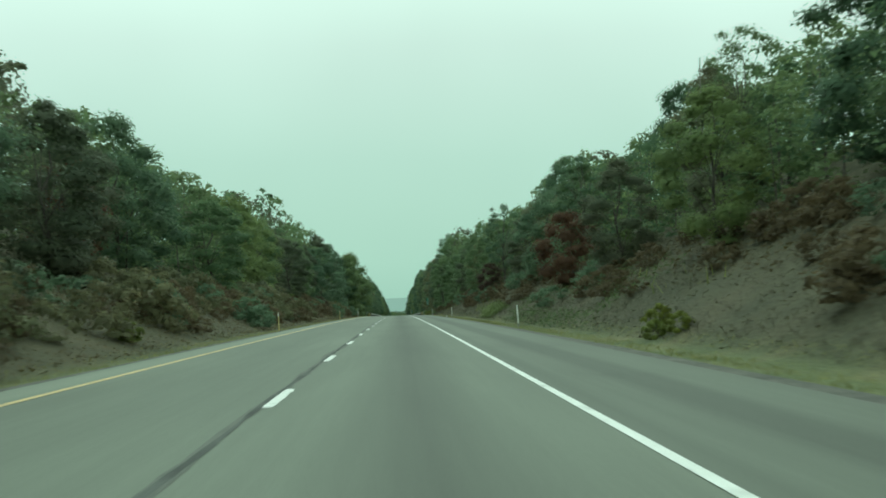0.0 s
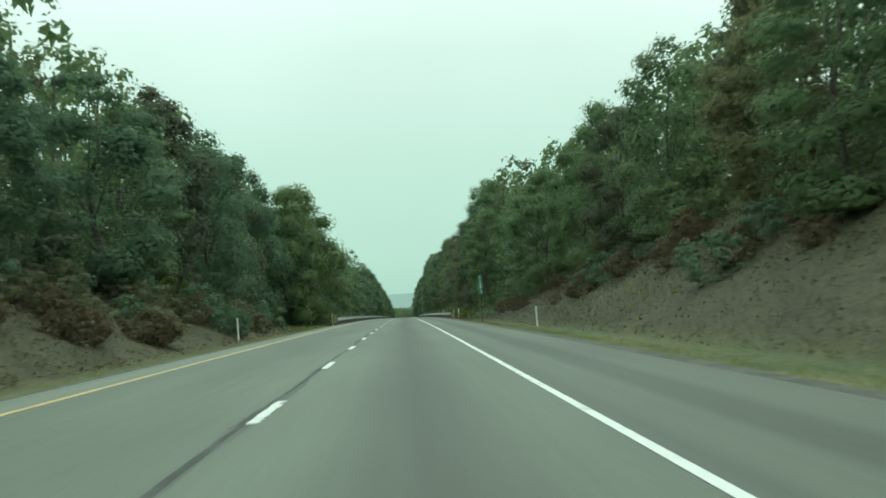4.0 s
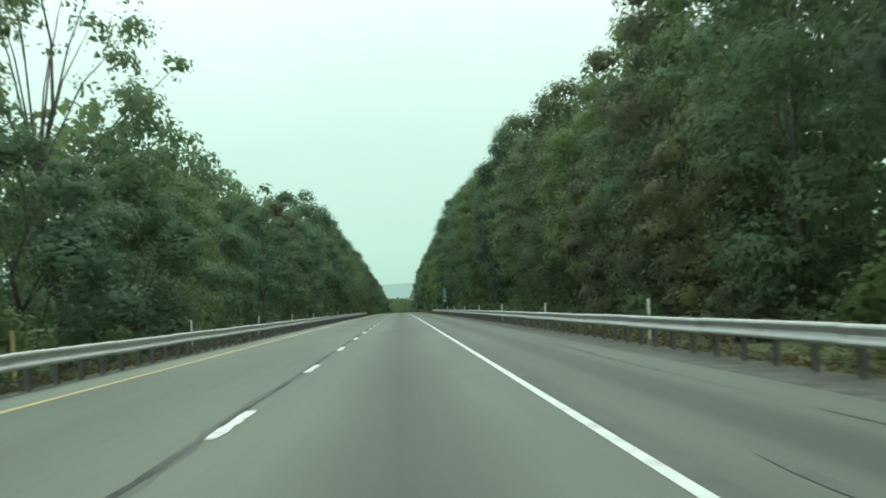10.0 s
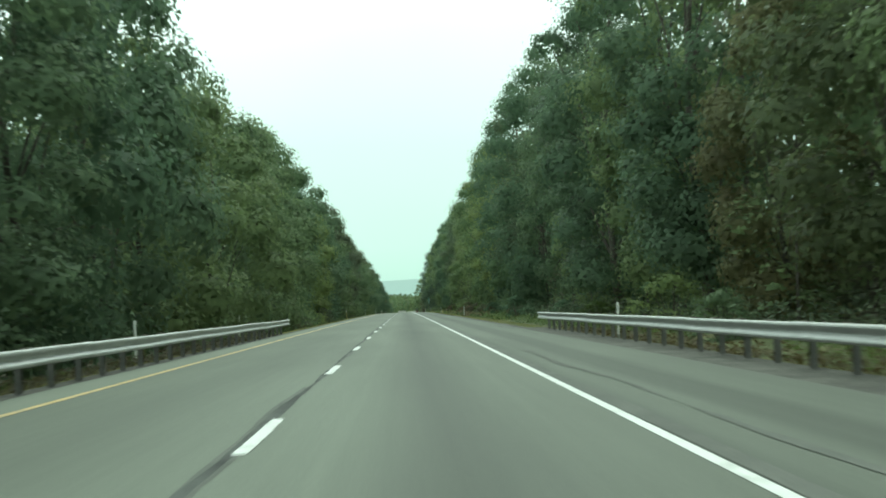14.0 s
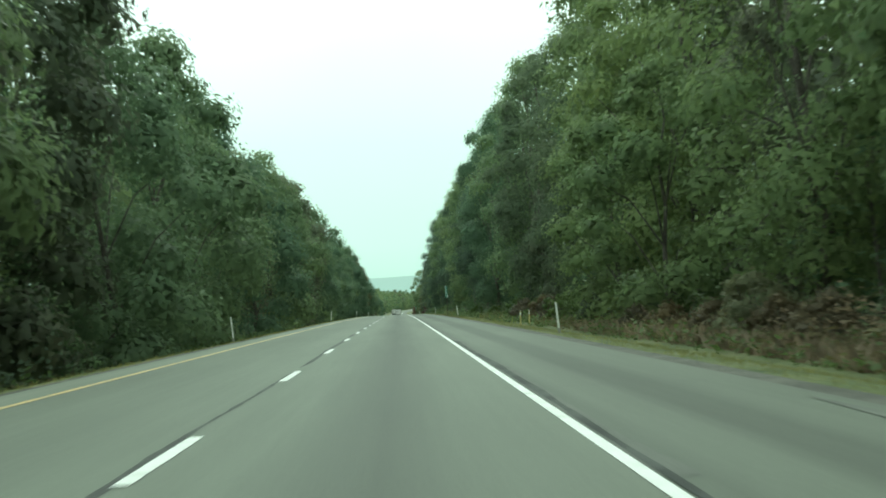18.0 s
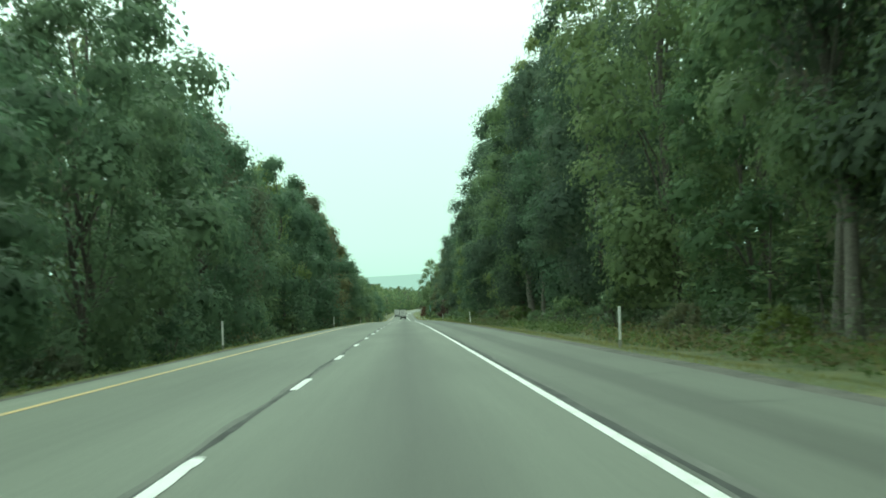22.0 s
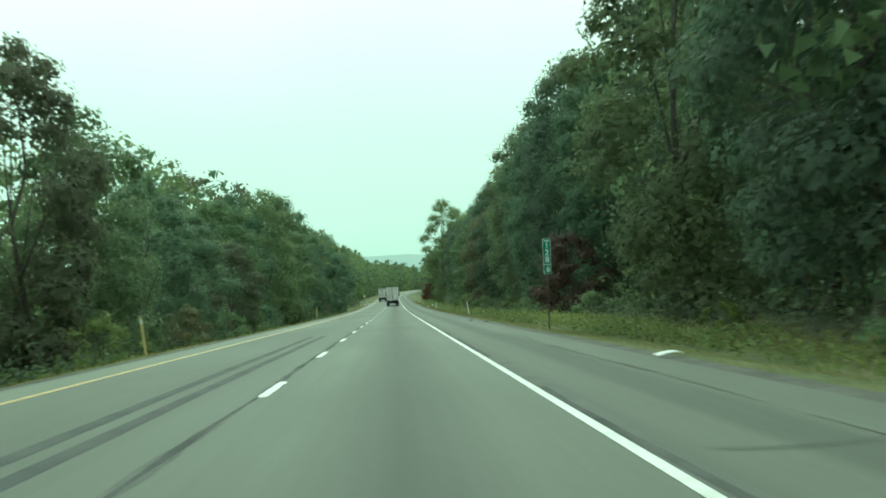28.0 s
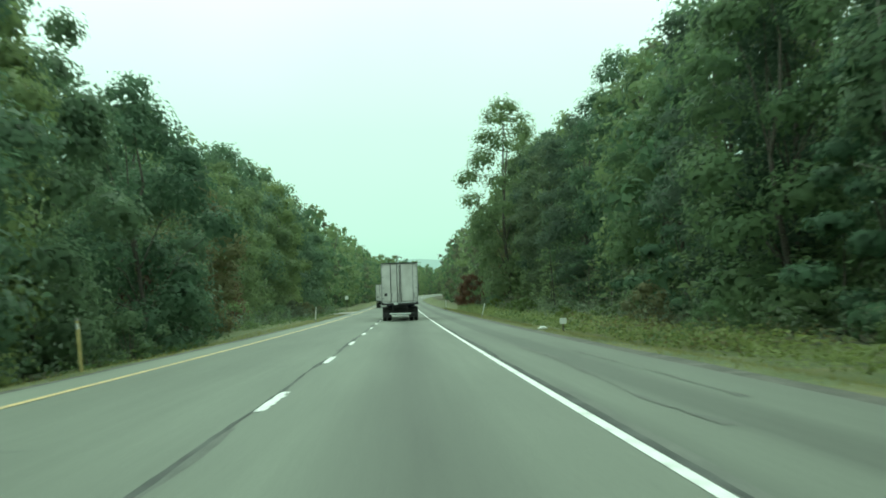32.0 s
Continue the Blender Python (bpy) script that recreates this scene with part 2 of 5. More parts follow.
M["bark_pale"] = grainy("pale_tree_bark", ((0.3, (0.2, 0.19, 0.16)), (0.7, (0.38, 0.36, 0.31))), 1.2, 0.95, 12.0, bump=0.6, stretch=(1, 1, 0.25), spread=0.3)
M["bark_grey"] = grainy("grey_tree_bark", ((0.3, (0.11, 0.1, 0.085)), (0.7, (0.21, 0.195, 0.165))), 1.2, 0.95, 12.0, bump=0.7, stretch=(1, 1, 0.25), spread=0.3)
M["leaf"] = leaf_material("green_leaves", (0.096, 0.163, 0.101), (0.172, 0.247, 0.149), (0.267, 0.320, 0.177))
# darker green for dark-leaved trees, and as painted shade in the thickets
M["leaf_dark"] = leaf_material("dark_and_shaded_leaves", (0.075, 0.116, 0.083), (0.132, 0.178, 0.117), (0.200, 0.220, 0.134))
M["leaf_light"] = leaf_material("yellow_green_leaves", (0.113, 0.185, 0.095), (0.210, 0.283, 0.138), (0.331, 0.339, 0.162))
M["leaf_rust"] = leaf_material("rust_tinged_leaves", (0.105, 0.143, 0.088), (0.179, 0.181, 0.117), (0.260, 0.181, 0.126))
M["leaf_red"] = leaf_material("dark_red_leaves", (0.087, 0.060, 0.049), (0.137, 0.084, 0.067), (0.179, 0.111, 0.081))
M["leaf_pine"] = leaf_material("conifer_needles", (0.078, 0.140, 0.086), (0.132, 0.211, 0.119), (0.197, 0.253, 0.137))
M["weed"] = leaf_material("tall_green_weeds", (0.072, 0.120, 0.042), (0.138, 0.186, 0.060), (0.228, 0.240, 0.090))
M["weed_rank"] = leaf_material("rank_brown_green_weeds", (0.075, 0.085, 0.048), (0.131, 0.125, 0.073), (0.200, 0.150, 0.094))
M["shrub_brown"] = leaf_material("dry_brown_shrub_leaves", (0.085, 0.075, 0.05), (0.14, 0.115, 0.075), (0.19, 0.145, 0.095))
M["weed_rust"] = leaf_material("rust_brown_brambles", (0.174, 0.138, 0.090), (0.290, 0.210, 0.138), (0.392, 0.268, 0.181))
M["weed_lush"] = leaf_material("lush_yellow_green_weeds", (0.120, 0.168, 0.057), (0.204, 0.240, 0.081), (0.324, 0.324, 0.098))
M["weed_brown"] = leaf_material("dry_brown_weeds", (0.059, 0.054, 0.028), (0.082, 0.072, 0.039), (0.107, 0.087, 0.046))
M["weed_yellow"] = leaf_material("yellow_goldenrod", (0.12, 0.165, 0.045), (0.22, 0.255, 0.065), (0.33, 0.33, 0.085))
M["grass_dry"] = leaf_material("verge_grass", (0.132, 0.161, 0.060), (0.241, 0.247, 0.103), (0.380, 0.333, 0.161))
M["truck_white"] = grainy("grimy_white_trailer_paint", ((0.3, (0.46, 0.45, 0.42)), (0.6, (0.6, 0.59, 0.56))), 1.2, 0.5, 18.0, bump=0.0, spread=0.07)
M["truck_frame"] = grainy("trailer_aluminium", ((0.3, (0.25, 0.25, 0.24)), (0.7, (0.38, 0.38, 0.37))), 2.0, 0.5, 18.0, 0.5, bump=0.0, spread=0.1)
M["truck_dark"] = grainy("grimy_black_chassis", ((0.3, (0.02, 0.02, 0.022)), (0.7, (0.05, 0.05, 0.05))), 2.0, 0.7, 18.0, spread=0.2)
M["truck_red"] = grainy("tail_lamp_red", ((0.3, (0.25, 0.02, 0.02)), (0.7, (0.35, 0.03, 0.03))), 2.0, 0.3, 18.0, bump=0.0)
M["cab_blue"] = grainy("dark_blue_cab_paint", ((0.3, (0.02, 0.03, 0.06)), (0.7, (0.03, 0.045, 0.09))), 2.0, 0.35, 18.0, bump=0.0)
M["debris"] = grainy("pale_litter", ((0.3, (0.66, 0.66, 0.63)), (0.7, (0.8, 0.8, 0.78))), 4.0, 0.7, 30.0, bump=0.0)

m, n, l, b = material("verge_soil_and_turf", 0.95)
patches = noise_node(n, l, 0.35, 5.0)
turf = ramp_node(n, l, patches, ((0.3, (0.075, 0.1, 0.038)), (0.5, (0.115, 0.135, 0.054)), (0.65, (0.165, 0.157, 0.07)), (0.78, (0.18, 0.157, 0.083))))
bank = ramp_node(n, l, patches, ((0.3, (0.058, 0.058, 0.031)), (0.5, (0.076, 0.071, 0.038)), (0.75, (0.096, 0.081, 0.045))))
tc = n.new("ShaderNodeTexCoord")
sep = n.new("ShaderNodeSeparateXYZ")
l.new(tc.outputs["Object"], sep.inputs[0])
along = n.new("ShaderNodeMapRange")
for k, v in (("From Min", 285), ("From Max", 345), ("To Min", 1.0), ("To Max", 0.0)):
    along.inputs[k].default_value = v
l.new(sep.outputs["Y"], along.inputs["Value"])
wide = n.new("ShaderNodeMath")
wide.operation = "ABSOLUTE"
l.new(sep.outputs["X"], wide.inputs[0])
across = n.new("ShaderNodeMapRange")
for k, v in (("From Min", 7.0), ("From Max", 8.6)):
    across.inputs[k].default_value = v
l.new(wide.outputs[0], across.inputs["Value"])
dry = n.new("ShaderNodeMath")
dry.operation = "MULTIPLY"
l.new(along.outputs["Result"], dry.inputs[0])
l.new(across.outputs["Result"], dry.inputs[1])
wood = n.new("ShaderNodeMapRange")
for k, v in (("From Min", 11.0), ("From Max", 13.5)):
    wood.inputs[k].default_value = v
l.new(wide.outputs[0], wood.inputs["Value"])
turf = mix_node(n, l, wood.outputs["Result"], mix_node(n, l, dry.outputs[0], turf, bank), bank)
grain = noise_node(n, l, 6.0, 5.0)
l.new(mix_node(n, l, 1.0, turf, ramp_node(n, l, grain, ((0.3, (0.7,) * 3), (0.7, (1.25,) * 3))), "MULTIPLY"), b.inputs["Base Color"])
bump_node(n, l, b, grain, 0.9, 0.08)
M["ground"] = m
# the ridge is no lamp: distance haze is put into its pale glowing colour
m, n, l, b = material("ridge_haze_glow", 1.0)
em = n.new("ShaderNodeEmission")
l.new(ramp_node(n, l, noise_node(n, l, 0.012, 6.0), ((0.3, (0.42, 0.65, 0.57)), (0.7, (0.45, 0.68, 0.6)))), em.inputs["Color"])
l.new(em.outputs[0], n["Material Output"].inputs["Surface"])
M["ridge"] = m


# ---- mesh tools ----
def mesh_of(name, verts, faces, mat=None, smooth=False):
    me = bpy.data.meshes.new(name)
    me.from_pydata([tuple(v) for v in verts], [], faces)
    if mat:
        me.materials.append(mat)
    if smooth:
        me.shade_smooth()
    return me


def loose_mesh(name, pts, mat, soft=None):
    """A mesh of free polygons from an array (n, corners, 3); soft: one shading normal for each of them."""
    k, c = pts.shape[:2]
    me = bpy.data.meshes.new(name)
    me.vertices.add(k * c)
    me.vertices.foreach_set("co", np.ascontiguousarray(pts, dtype=np.float32).ravel())
    me.loops.add(k * c)
    me.loops.foreach_set("vertex_index", np.arange(k * c, dtype=np.int32))
    me.polygons.add(k)
    me.polygons.foreach_set("loop_start", np.arange(0, k * c, c, dtype=np.int32))
    me.polygons.foreach_set("loop_total", np.full(k, c, dtype=np.int32))
    me.update(calc_edges=True)
    if soft is not None:
        at = me.attributes.new("custom_normal", "FLOAT_VECTOR", "POINT")
        at.data.foreach_set("vector", np.repeat(soft, c, axis=0).astype(np.float32).ravel())
        me.shade_smooth()
    me.materials.append(mat)
    return me


def part(name, bm, mat, parent, label=""):
    if isinstance(bm, bpy.types.Mesh):
        me = bm
    else:
        me = bpy.data.meshes.new(name)
        bm.to_mesh(me)
        bm.free()
    if mat and not me.materials:
        me.materials.append(mat)
    ob = new(name, me)
    ob.parent = parent
    return tagged(ob, label)


def box(sx, sy, sz, at=(0, 0, 0), bevel=0.0, bm=None):
    bm = bm or bmesh.new()
    g = bmesh.ops.create_cube(bm, size=1.0, matrix=Matrix.Translation(at) @ Matrix.Diagonal((sx, sy, sz, 1)))
    if bevel:
        edges = list({e for v in g["verts"] for e in v.link_edges})
        bmesh.ops.bevel(bm, geom=edges, offset=bevel, segments=2, affect="EDGES", profile=0.5)
    return bm


def rod(r, length, at=(0, 0, 0), axis="Z", seg=10, bm=None, r2=None):
    bm = bm or bmesh.new()
    turn = {"Z": pose(0, 0, 0), "X": pose(0, 0, 0, 0, 90, 0), "Y": pose(0, 0, 0, 90, 0, 0)}[axis]
    bmesh.ops.create_cone(bm, cap_ends=True, segments=seg, radius1=r, radius2=r if r2 is None else r2, depth=length, matrix=Matrix.Translation(at) @ turn)
    return bm


def tube(verts, faces, a, b, ra, rb, seg=6):
    a, b = Vector(a), Vector(b)
    q = (b - a).to_track_quat("Z", "Y")
    k = len(verts)
    for c, r in ((a, ra), (b, rb)):
        for i in range(seg):
            w = 2 * math.pi * i / seg
            verts.append(c + q @ Vector((r * math.cos(w), r * math.sin(w), 0)))
    for i in range(seg):
        j = (i + 1) % seg
        faces.append((k + i, k + j, k + seg + j, k + seg + i))


# ---- ground ----
def smooth(a, b, y):
    u = min(1.0, max(0.0, (y - a) / (b - a)))
    return u * u * (3 - 2 * u)


def ground_z(x, y):
    """Height of the verges, cut slopes and woods."""
    z = road_z(y)
    x -= road_x(y)
    if -6.3 <= x <= 5.0:
        return z - 0.06
    rough = noise.noise(Vector((x * 0.13, y * 0.05, 3.1)))
    if x > 0:
        cut = 1 - smooth(225, 335, y)
        d = max(0.0, x - 7.6)
        rise = min(d, 18 + 3 * rough) * 0.56 * cut + max(0.0, d - 18) * 0.12 * cut
        rise += max(0.0, x - 10.5) * 0.05 * (1 - cut)
        edge = -0.075 - 0.08 * smooth(5.8, 7.2, x) - 0.22 * smooth(6.5, 8.2, x) * (1 - cut)
    else:
        cut = 1 - smooth(215, 285, y)
        d = max(0.0, -x - 8.2)
        rise = min(d, 14 + 3 * rough) * 0.42 * cut + max(0.0, d - 14) * 0.1 * cut
        drop = min(max(0.0, -x - 7.6), 5) * 0.22 * (1 - cut)
        if y > 1250:
            drop *= 1 - 0.85 * smooth(1290, 1350, y)
        rise -= drop
        edge = -0.07 - 0.06 * smooth(6.8, 7.8, -x)
    far = smooth(60, 260, abs(x)) * 6 + smooth(300, 1500, abs(x)) * 30
    return z + edge + rise + far + rough * min(0.7, 0.06 * max(0, abs(x) - 7)) + 0.05 * noise.noise(Vector((x, y, 0)))


def build_ground():
    xs = [-4500, -2500, -1200, -600, -300, -160, -100, -70, -52, -42, -35, -30, -26, -23, -20.5, -18.5, -16.7, -15, -13.5, -12.2, -11, -10, -9.2, -8.4, -7.8, -7.3, -6.8, -6.3,
          -3, 0, 3, 5.0, 5.5, 6.0, 6.6, 7.2, 7.8, 8.4, 9.2, 10, 11, 12.2, 13.5, 15, 16.7, 18.5, 20.5, 23, 26, 30, 35, 42, 52, 70, 100, 160, 300, 600, 1200, 2500, 4500]
    ys = [-3500, -1800, -900, -400, -200] + [float(v) for v in np.arange(-120, 1700, 5)] + [1710, 1740, 1780, 1830, 1900, 2000, 2150, 2400, 2800, 3300, 4000, 4700]
    verts = [(x + road_x(y) if abs(x) < 400 else x, y, ground_z(x + road_x(y), y)) for y in ys for x in xs]
    w = len(xs)
    faces = [(j * w + i, j * w + i + 1, (j + 1) * w + i + 1, (j + 1) * w + i) for j in range(len(ys) - 1) for i in range(w - 1)]
    tagged(new("ground", mesh_of("ground", verts, faces, M["ground"], True)), "rough turf verges, brown cut slopes and woodland floor", "ground", kind="structure")


build_ground()


# ---- road ----
ROAD_YS = [float(v) for v in np.arange(-140, 1480, 10)] + [float(v) for v in np.arange(1480, 2250, 10)]


def strip(name, xa, xb, up, mat, ys=ROAD_YS, thick=0.0, cols=2):
    verts, faces = [], []
    xs = [xa + (xb - xa) * i / (cols - 1) for i in range(cols)]
    for y in ys:
        for x in xs:
            verts.append((x + road_x(y), y, road_z(y) + up))
    k = len(verts)
    w = cols
    for j in range(len(ys) - 1):
        for i in range(w - 1):
            faces.append((j * w + i, j * w + i + 1, (j + 1) * w + i + 1, (j + 1) * w + i))
    if thick:
        for y in ys:
            for x in (xs[0], xs[-1]):
                verts.append((x + road_x(y), y, road_z(y) + up - thick))
        for j in range(len(ys) - 1):
            a, c = k + 2 * j, k + 2 * (j + 1)
            faces.append((a, j * w, (j + 1) * w, c))
            faces.append((j * w + w - 1, a + 1, c + 1, (j + 1) * w + w - 1))
    return mesh_of(name, verts, faces, mat)


XR, XD, XL = 1.912, -1.744, -5.413
road = tagged(new("road", strip("road", XL - 0.1, XR + 0.06, 0.0, M["lane"], thick=0.1, cols=4)), "two worn grey asphalt lanes with dark oil stains", "road", kind="structure")
tagged(new("road_shoulder", strip("road_shoulder", XR + 0.06, 5.08, -0.004, M["shoulder"], thick=0.1, cols=3)), "wide worn asphalt shoulder beside the white edge line", "road shoulder", kind="structure")
tagged(new("road_shoulder", strip("road_shoulder", -6.4, XL - 0.1, -0.004, M["shoulder_left"], thick=0.1)), "narrow pale asphalt shoulder beside the yellow edge line", "road shoulder", kind="structure")


def ragged_strip(name, xa, xb, mat, ya, yb, up, wob, step=2.5, seed=1, gap=0.0):
    """A strip along the road whose two edges wander; gap: share of its length that is missing."""
    rng = random.Random(seed)
    verts, faces = [], []
    last = None
    y = ya
    while y < yb:
        n1 = noise.noise(Vector((y * 0.14, seed * 7.7, 0)))
        n2 = noise.noise(Vector((y * 0.37, seed * 3.1, 5)))
        n3 = noise.noise(Vector((y * 0.05, seed * 1.3, 9)))
        if gap and n3 > 0.5 - gap:
            last = None
        else:
            c = road_x(y)
            n4, n5 = noise.noise(Vector((y * 1.5, seed, 2))), noise.noise(Vector((y * 1.7, seed, 7)))
            verts += [(xa + c + wob * (n1 + 0.5 * n2 + 0.3 * n4), y, road_z(y) + up), (xb + c + wob * (n1 - 0.6 * n2 + 0.3 * n5) + 0.5 * wob * n3, y, road_z(y) + up)]
            k = len(verts)
            if last:
                faces.append((last[0], last[1], k - 1, k - 2))
            last = (k - 2, k - 1)
        y += step * rng.uniform(0.7, 1.3)
    return mesh_of(name, verts, faces, mat)


part("edge_line", strip("edge_line", XR - 0.06, XR + 0.06, 0.006, M["white_paint"]), None, road, "continuous white edge line")
part("edge_line", strip("edge_line", XL - 0.07, XL + 0.07, 0.006, M["yellow_paint"]), None, road, "continuous yellow edge line")
part("seam_sealing", ragged_strip("seam_sealing", XD - 0.125, XD - 0.045, M["tar"], -140, 1500, 0.0035, 0.08, 0.35, 3), None, road, "ragged dark tar along the lane seam")
part("seam_sealing", ragged_strip("seam_sealing", XD - 0.16, XD - 0.01, M["tar_faint"], -140, 1500, 0.0028, 0.12, 0.3, 4, 0.42), None, road, "broad faded tar smeared along the lane seam")
part("seam_sealing", ragged_strip("seam_sealing", XR + 0.09, XR + 0.2, M["tar"], 640, 1330, 0.0035, 0.06, 0.5, 5, 0.32), None, road, "ragged dark tar along the edge line")
part("seam_sealing", ragged_strip("seam_sealing", XR + 0.08, XR + 0.3, M["tar_faint"], 330, 1400, 0.0008, 0.07, 0.5, 6, 0.2), None, road, "faded tar beside the edge line")
PERIOD, PHASE = 11.18, 8.805


def dash_mesh(seed):
    """A worn dash: uneven edges, nicks and a ragged far end."""
    rng = random.Random(seed)
    verts, faces = [], []
    n = 20
    wear = rng.choice((0.005, 0.008, 0.018))
    for i in range(n + 1):
        y = -3.0 + 3.0 * i / n
        pinch = 0.03 if i in (0, n) else 0.0
        left, right = rng.gauss(0, wear) * 0.5, rng.gauss(0, wear)
        if rng.random() < wear * 5:
            right -= rng.uniform(0.02, 0.06)
        verts += [(-0.07 + pinch * rng.random() + left, y, 0), (0.07 - pinch * rng.random() + min(0.015, right), y, 0)]
    for i in range(n):
        faces.append((2 * i, 2 * i + 1, 2 * i + 3, 2 * i + 2))
    return mesh_of("lane_dash", verts, faces, M["white_paint"])


dashes = [dash_mesh(s) for s in range(11)]
for k in range(-8, 140):
    y = PHASE + k * PERIOD
    d = part("lane_dash", dashes[(k * 7) % 11], None, road)
    d.matrix_basis = pose(XD + road_x(y), y, road_z(y) + 0.008, road_tilt(y), 0, 0 if y < 1540 else -math.degrees(math.atan(3.0e-4 * (y - 1540))))

# gravel strips at the pavement's edges
tagged(new("gravel_strip", ragged_strip("gravel_strip", 5.05, 5.72, M["gravel"], -140, 1600, -0.05, 0.1, 3, 11)), "loose grey gravel strip along the shoulder", "gravel", kind="structure")
tagged(new("gravel_strip", ragged_strip("gravel_strip", -6.85, -6.38, M["gravel"], -140, 1600, -0.045, 0.08, 3, 12)), "narrow gravel strip along the left shoulder", "gravel", kind="structure")


tagged(new("gravel_strip", ragged_strip("gravel_strip", 5.68, 6.55, M["gravel"], 300, 612, -0.052, 0.1, 2, 13)), "gravel and dirt under the guard rail", "gravel", kind="structure")
tagged(new("gravel_strip", ragged_strip("gravel_strip", -7.1, -6.8, M["gravel"], 270, 618, -0.05, 0.06, 2, 14)), "gravel and dirt under the long guard rail", "gravel", kind="structure")


# cracks and tar marks across the shoulder and lanes
def crack(xa, xb, y, wide, seed, mat="tar_thin", slope=0.0):
    verts, faces = [], []
    n = 9
    for i in range(n):
        u = i / (n - 1)
        x = xa + (xb - xa) * u
        yy = y + slope * (x - xa) + 0.35 * noise.noise(Vector((x * 0.8, seed, 0)))
        h = 0.55 * wide * (0.4 + 0.8 * abs(noise.noise(Vector((x * 2, seed, 4))))) * (0.3 if i in (0, n - 1) else 1)
        verts += [(x, yy - h, road_z(yy) + 0.003), (x, yy + h, road_z(yy) + 0.003)]
    for i in range(n - 1):
        faces.append((2 * i, 2 * i + 2, 2 * i + 3, 2 * i + 1))
    part("road_crack", mesh_of("road_crack", verts, faces, M[mat]), None, road)


def tar_path(pts, wide, seed, label=""):
    """A wandering sealed crack through the given places."""
    verts, faces = [], []
    n = 14 * (len(pts) - 1) + 1
    for i in range(n):
        u = i / 14
        k = min(len(pts) - 2, int(u))
        x = pts[k][0] + (pts[k + 1][0] - pts[k][0]) * (u - k) + 0.07 * noise.noise(Vector((i * 0.45, seed, 0)))
        y = pts[k][1] + (pts[k + 1][1] - pts[k][1]) * (u - k)
        h = wide * (0.75 + 0.9 * noise.noise(Vector((i * 0.8, seed, 3)))) * (0.3 if i in (0, n - 1) else 1)
        verts += [(x - h, y, road_z(y) + 0.0035), (x + h, y, road_z(y) + 0.0035)]
    for i in range(n - 1):
        faces.append((2 * i, 2 * i + 1, 2 * i + 3, 2 * i + 2))
    part("sealed_crack", mesh_of("sealed_crack", verts, faces, M["tar"]), None, road, label)


tar_path(((2.62, 367.6), (2.6, 369.6), (2.5, 372), (2.2, 374.5), (2.1, 377)), 0.06, 1, "wriggling dark tar on a shoulder crack")
tar_path(((2.3, 378), (2.1, 380.5)), 0.08, 2)
tar_path(((3.8, 364), (3.7, 367), (3.5, 370.5), (3.1, 374.5), (2.95, 378)), 0.05, 3)
rng = random.Random(21)
y = 6.0
while y < 1420:
    if rng.random() < 0.55:
        crack(rng.uniform(2.2, 3.2), rng.uniform(4.2, 5.0), y, rng.uniform(0.04, 0.12), y, "tar_thin" if rng.random() < 0.7 else "tar", rng.uniform(-0.3, 0.3))
    if rng.random() < 0.25:
        a = rng.uniform(-5.2, -3)
        crack(a, a + rng.uniform(0.7, 2.2), y + 4, rng.uniform(0.03, 0.08), y + 1)
    y += rng.uniform(9, 22)
for a, y, wide in ((2.3, 889.5, 0.07), (2.4, 896, 0.09), (3.0, 903, 0.06), (2.3, 884, 0.05)):
    crack(a, 5.25, y, wide, y, "tar_thin", 0.05)
for a, y0, y1, seed in ((4.3, 398, 440, 36), (4.6, 455, 470, 37), (4.3, 925, 1010, 39), (4.2, 1050, 1100, 40), (4.0, 1115, 1150, 42)):
    part("seam_sealing", ragged_strip("seam_sealing", a - 0.013, a + 0.013, M["tar_faint"], y0, y1, 0.003, 0.12, 1.5, seed), None, road)
for k in range(22):
    y0 = rng.uniform(340, 1300)
    a = rng.choice((2.7, 3.1, 4.1, 4.35, 4.6))
    part("seam_sealing", ragged_strip("seam_sealing", a - 0.012, a + 0.012, M["tar_faint"], y0, y0 + rng.uniform(8, 24), 0.003, 0.3, 1.0, 60 + k), None, road)
for a in (-2.79, -3.24):
    part("skid_mark", ragged_strip("skid_mark", a - 0.11, a + 0.11, M["skid"], 1085, 1154, 0.003, 0.03, 3, 51), None, road, "long dark tyre skid mark")


# ---- trees ----
LEFT_LINE = ((-60, 0.68), (130, 0.72), (165, 0.7), (200, 0.83), (255, 1.09), (280, 1.13), (292, 1.3), (312, 1.16), (338, 0.92), (390, 0.75), (410, 0.62), (445, 0.6), (470, 0.66), (508, 1.02), (530, 1.24), (549, 1.27), (575, 1.42), (600, 1.35), (640, 1.28), (735, 1.4), (775, 1.36), (800, 1.26), (827, 1.22), (855, 1.26), (882, 1.08), (898, 1.1), (915, 1.27), (938, 1.27), (955, 1.32), (985, 1.46), (1015, 1.5), (1040, 1.35), (1080, 1.12), (1120, 1.0), (1165, 0.74), (1188, 0.58), (1200, 0.66), (1213, 0.92), (1228, 1.1), (1242, 1.12), (1262, 0.92), (1284, 0.92), (1300, 1.06), (1316, 1.08), (1332, 0.76), (1360, 0.78), (1392, 0.98), (1440, 1.1), (1500, 1.2))
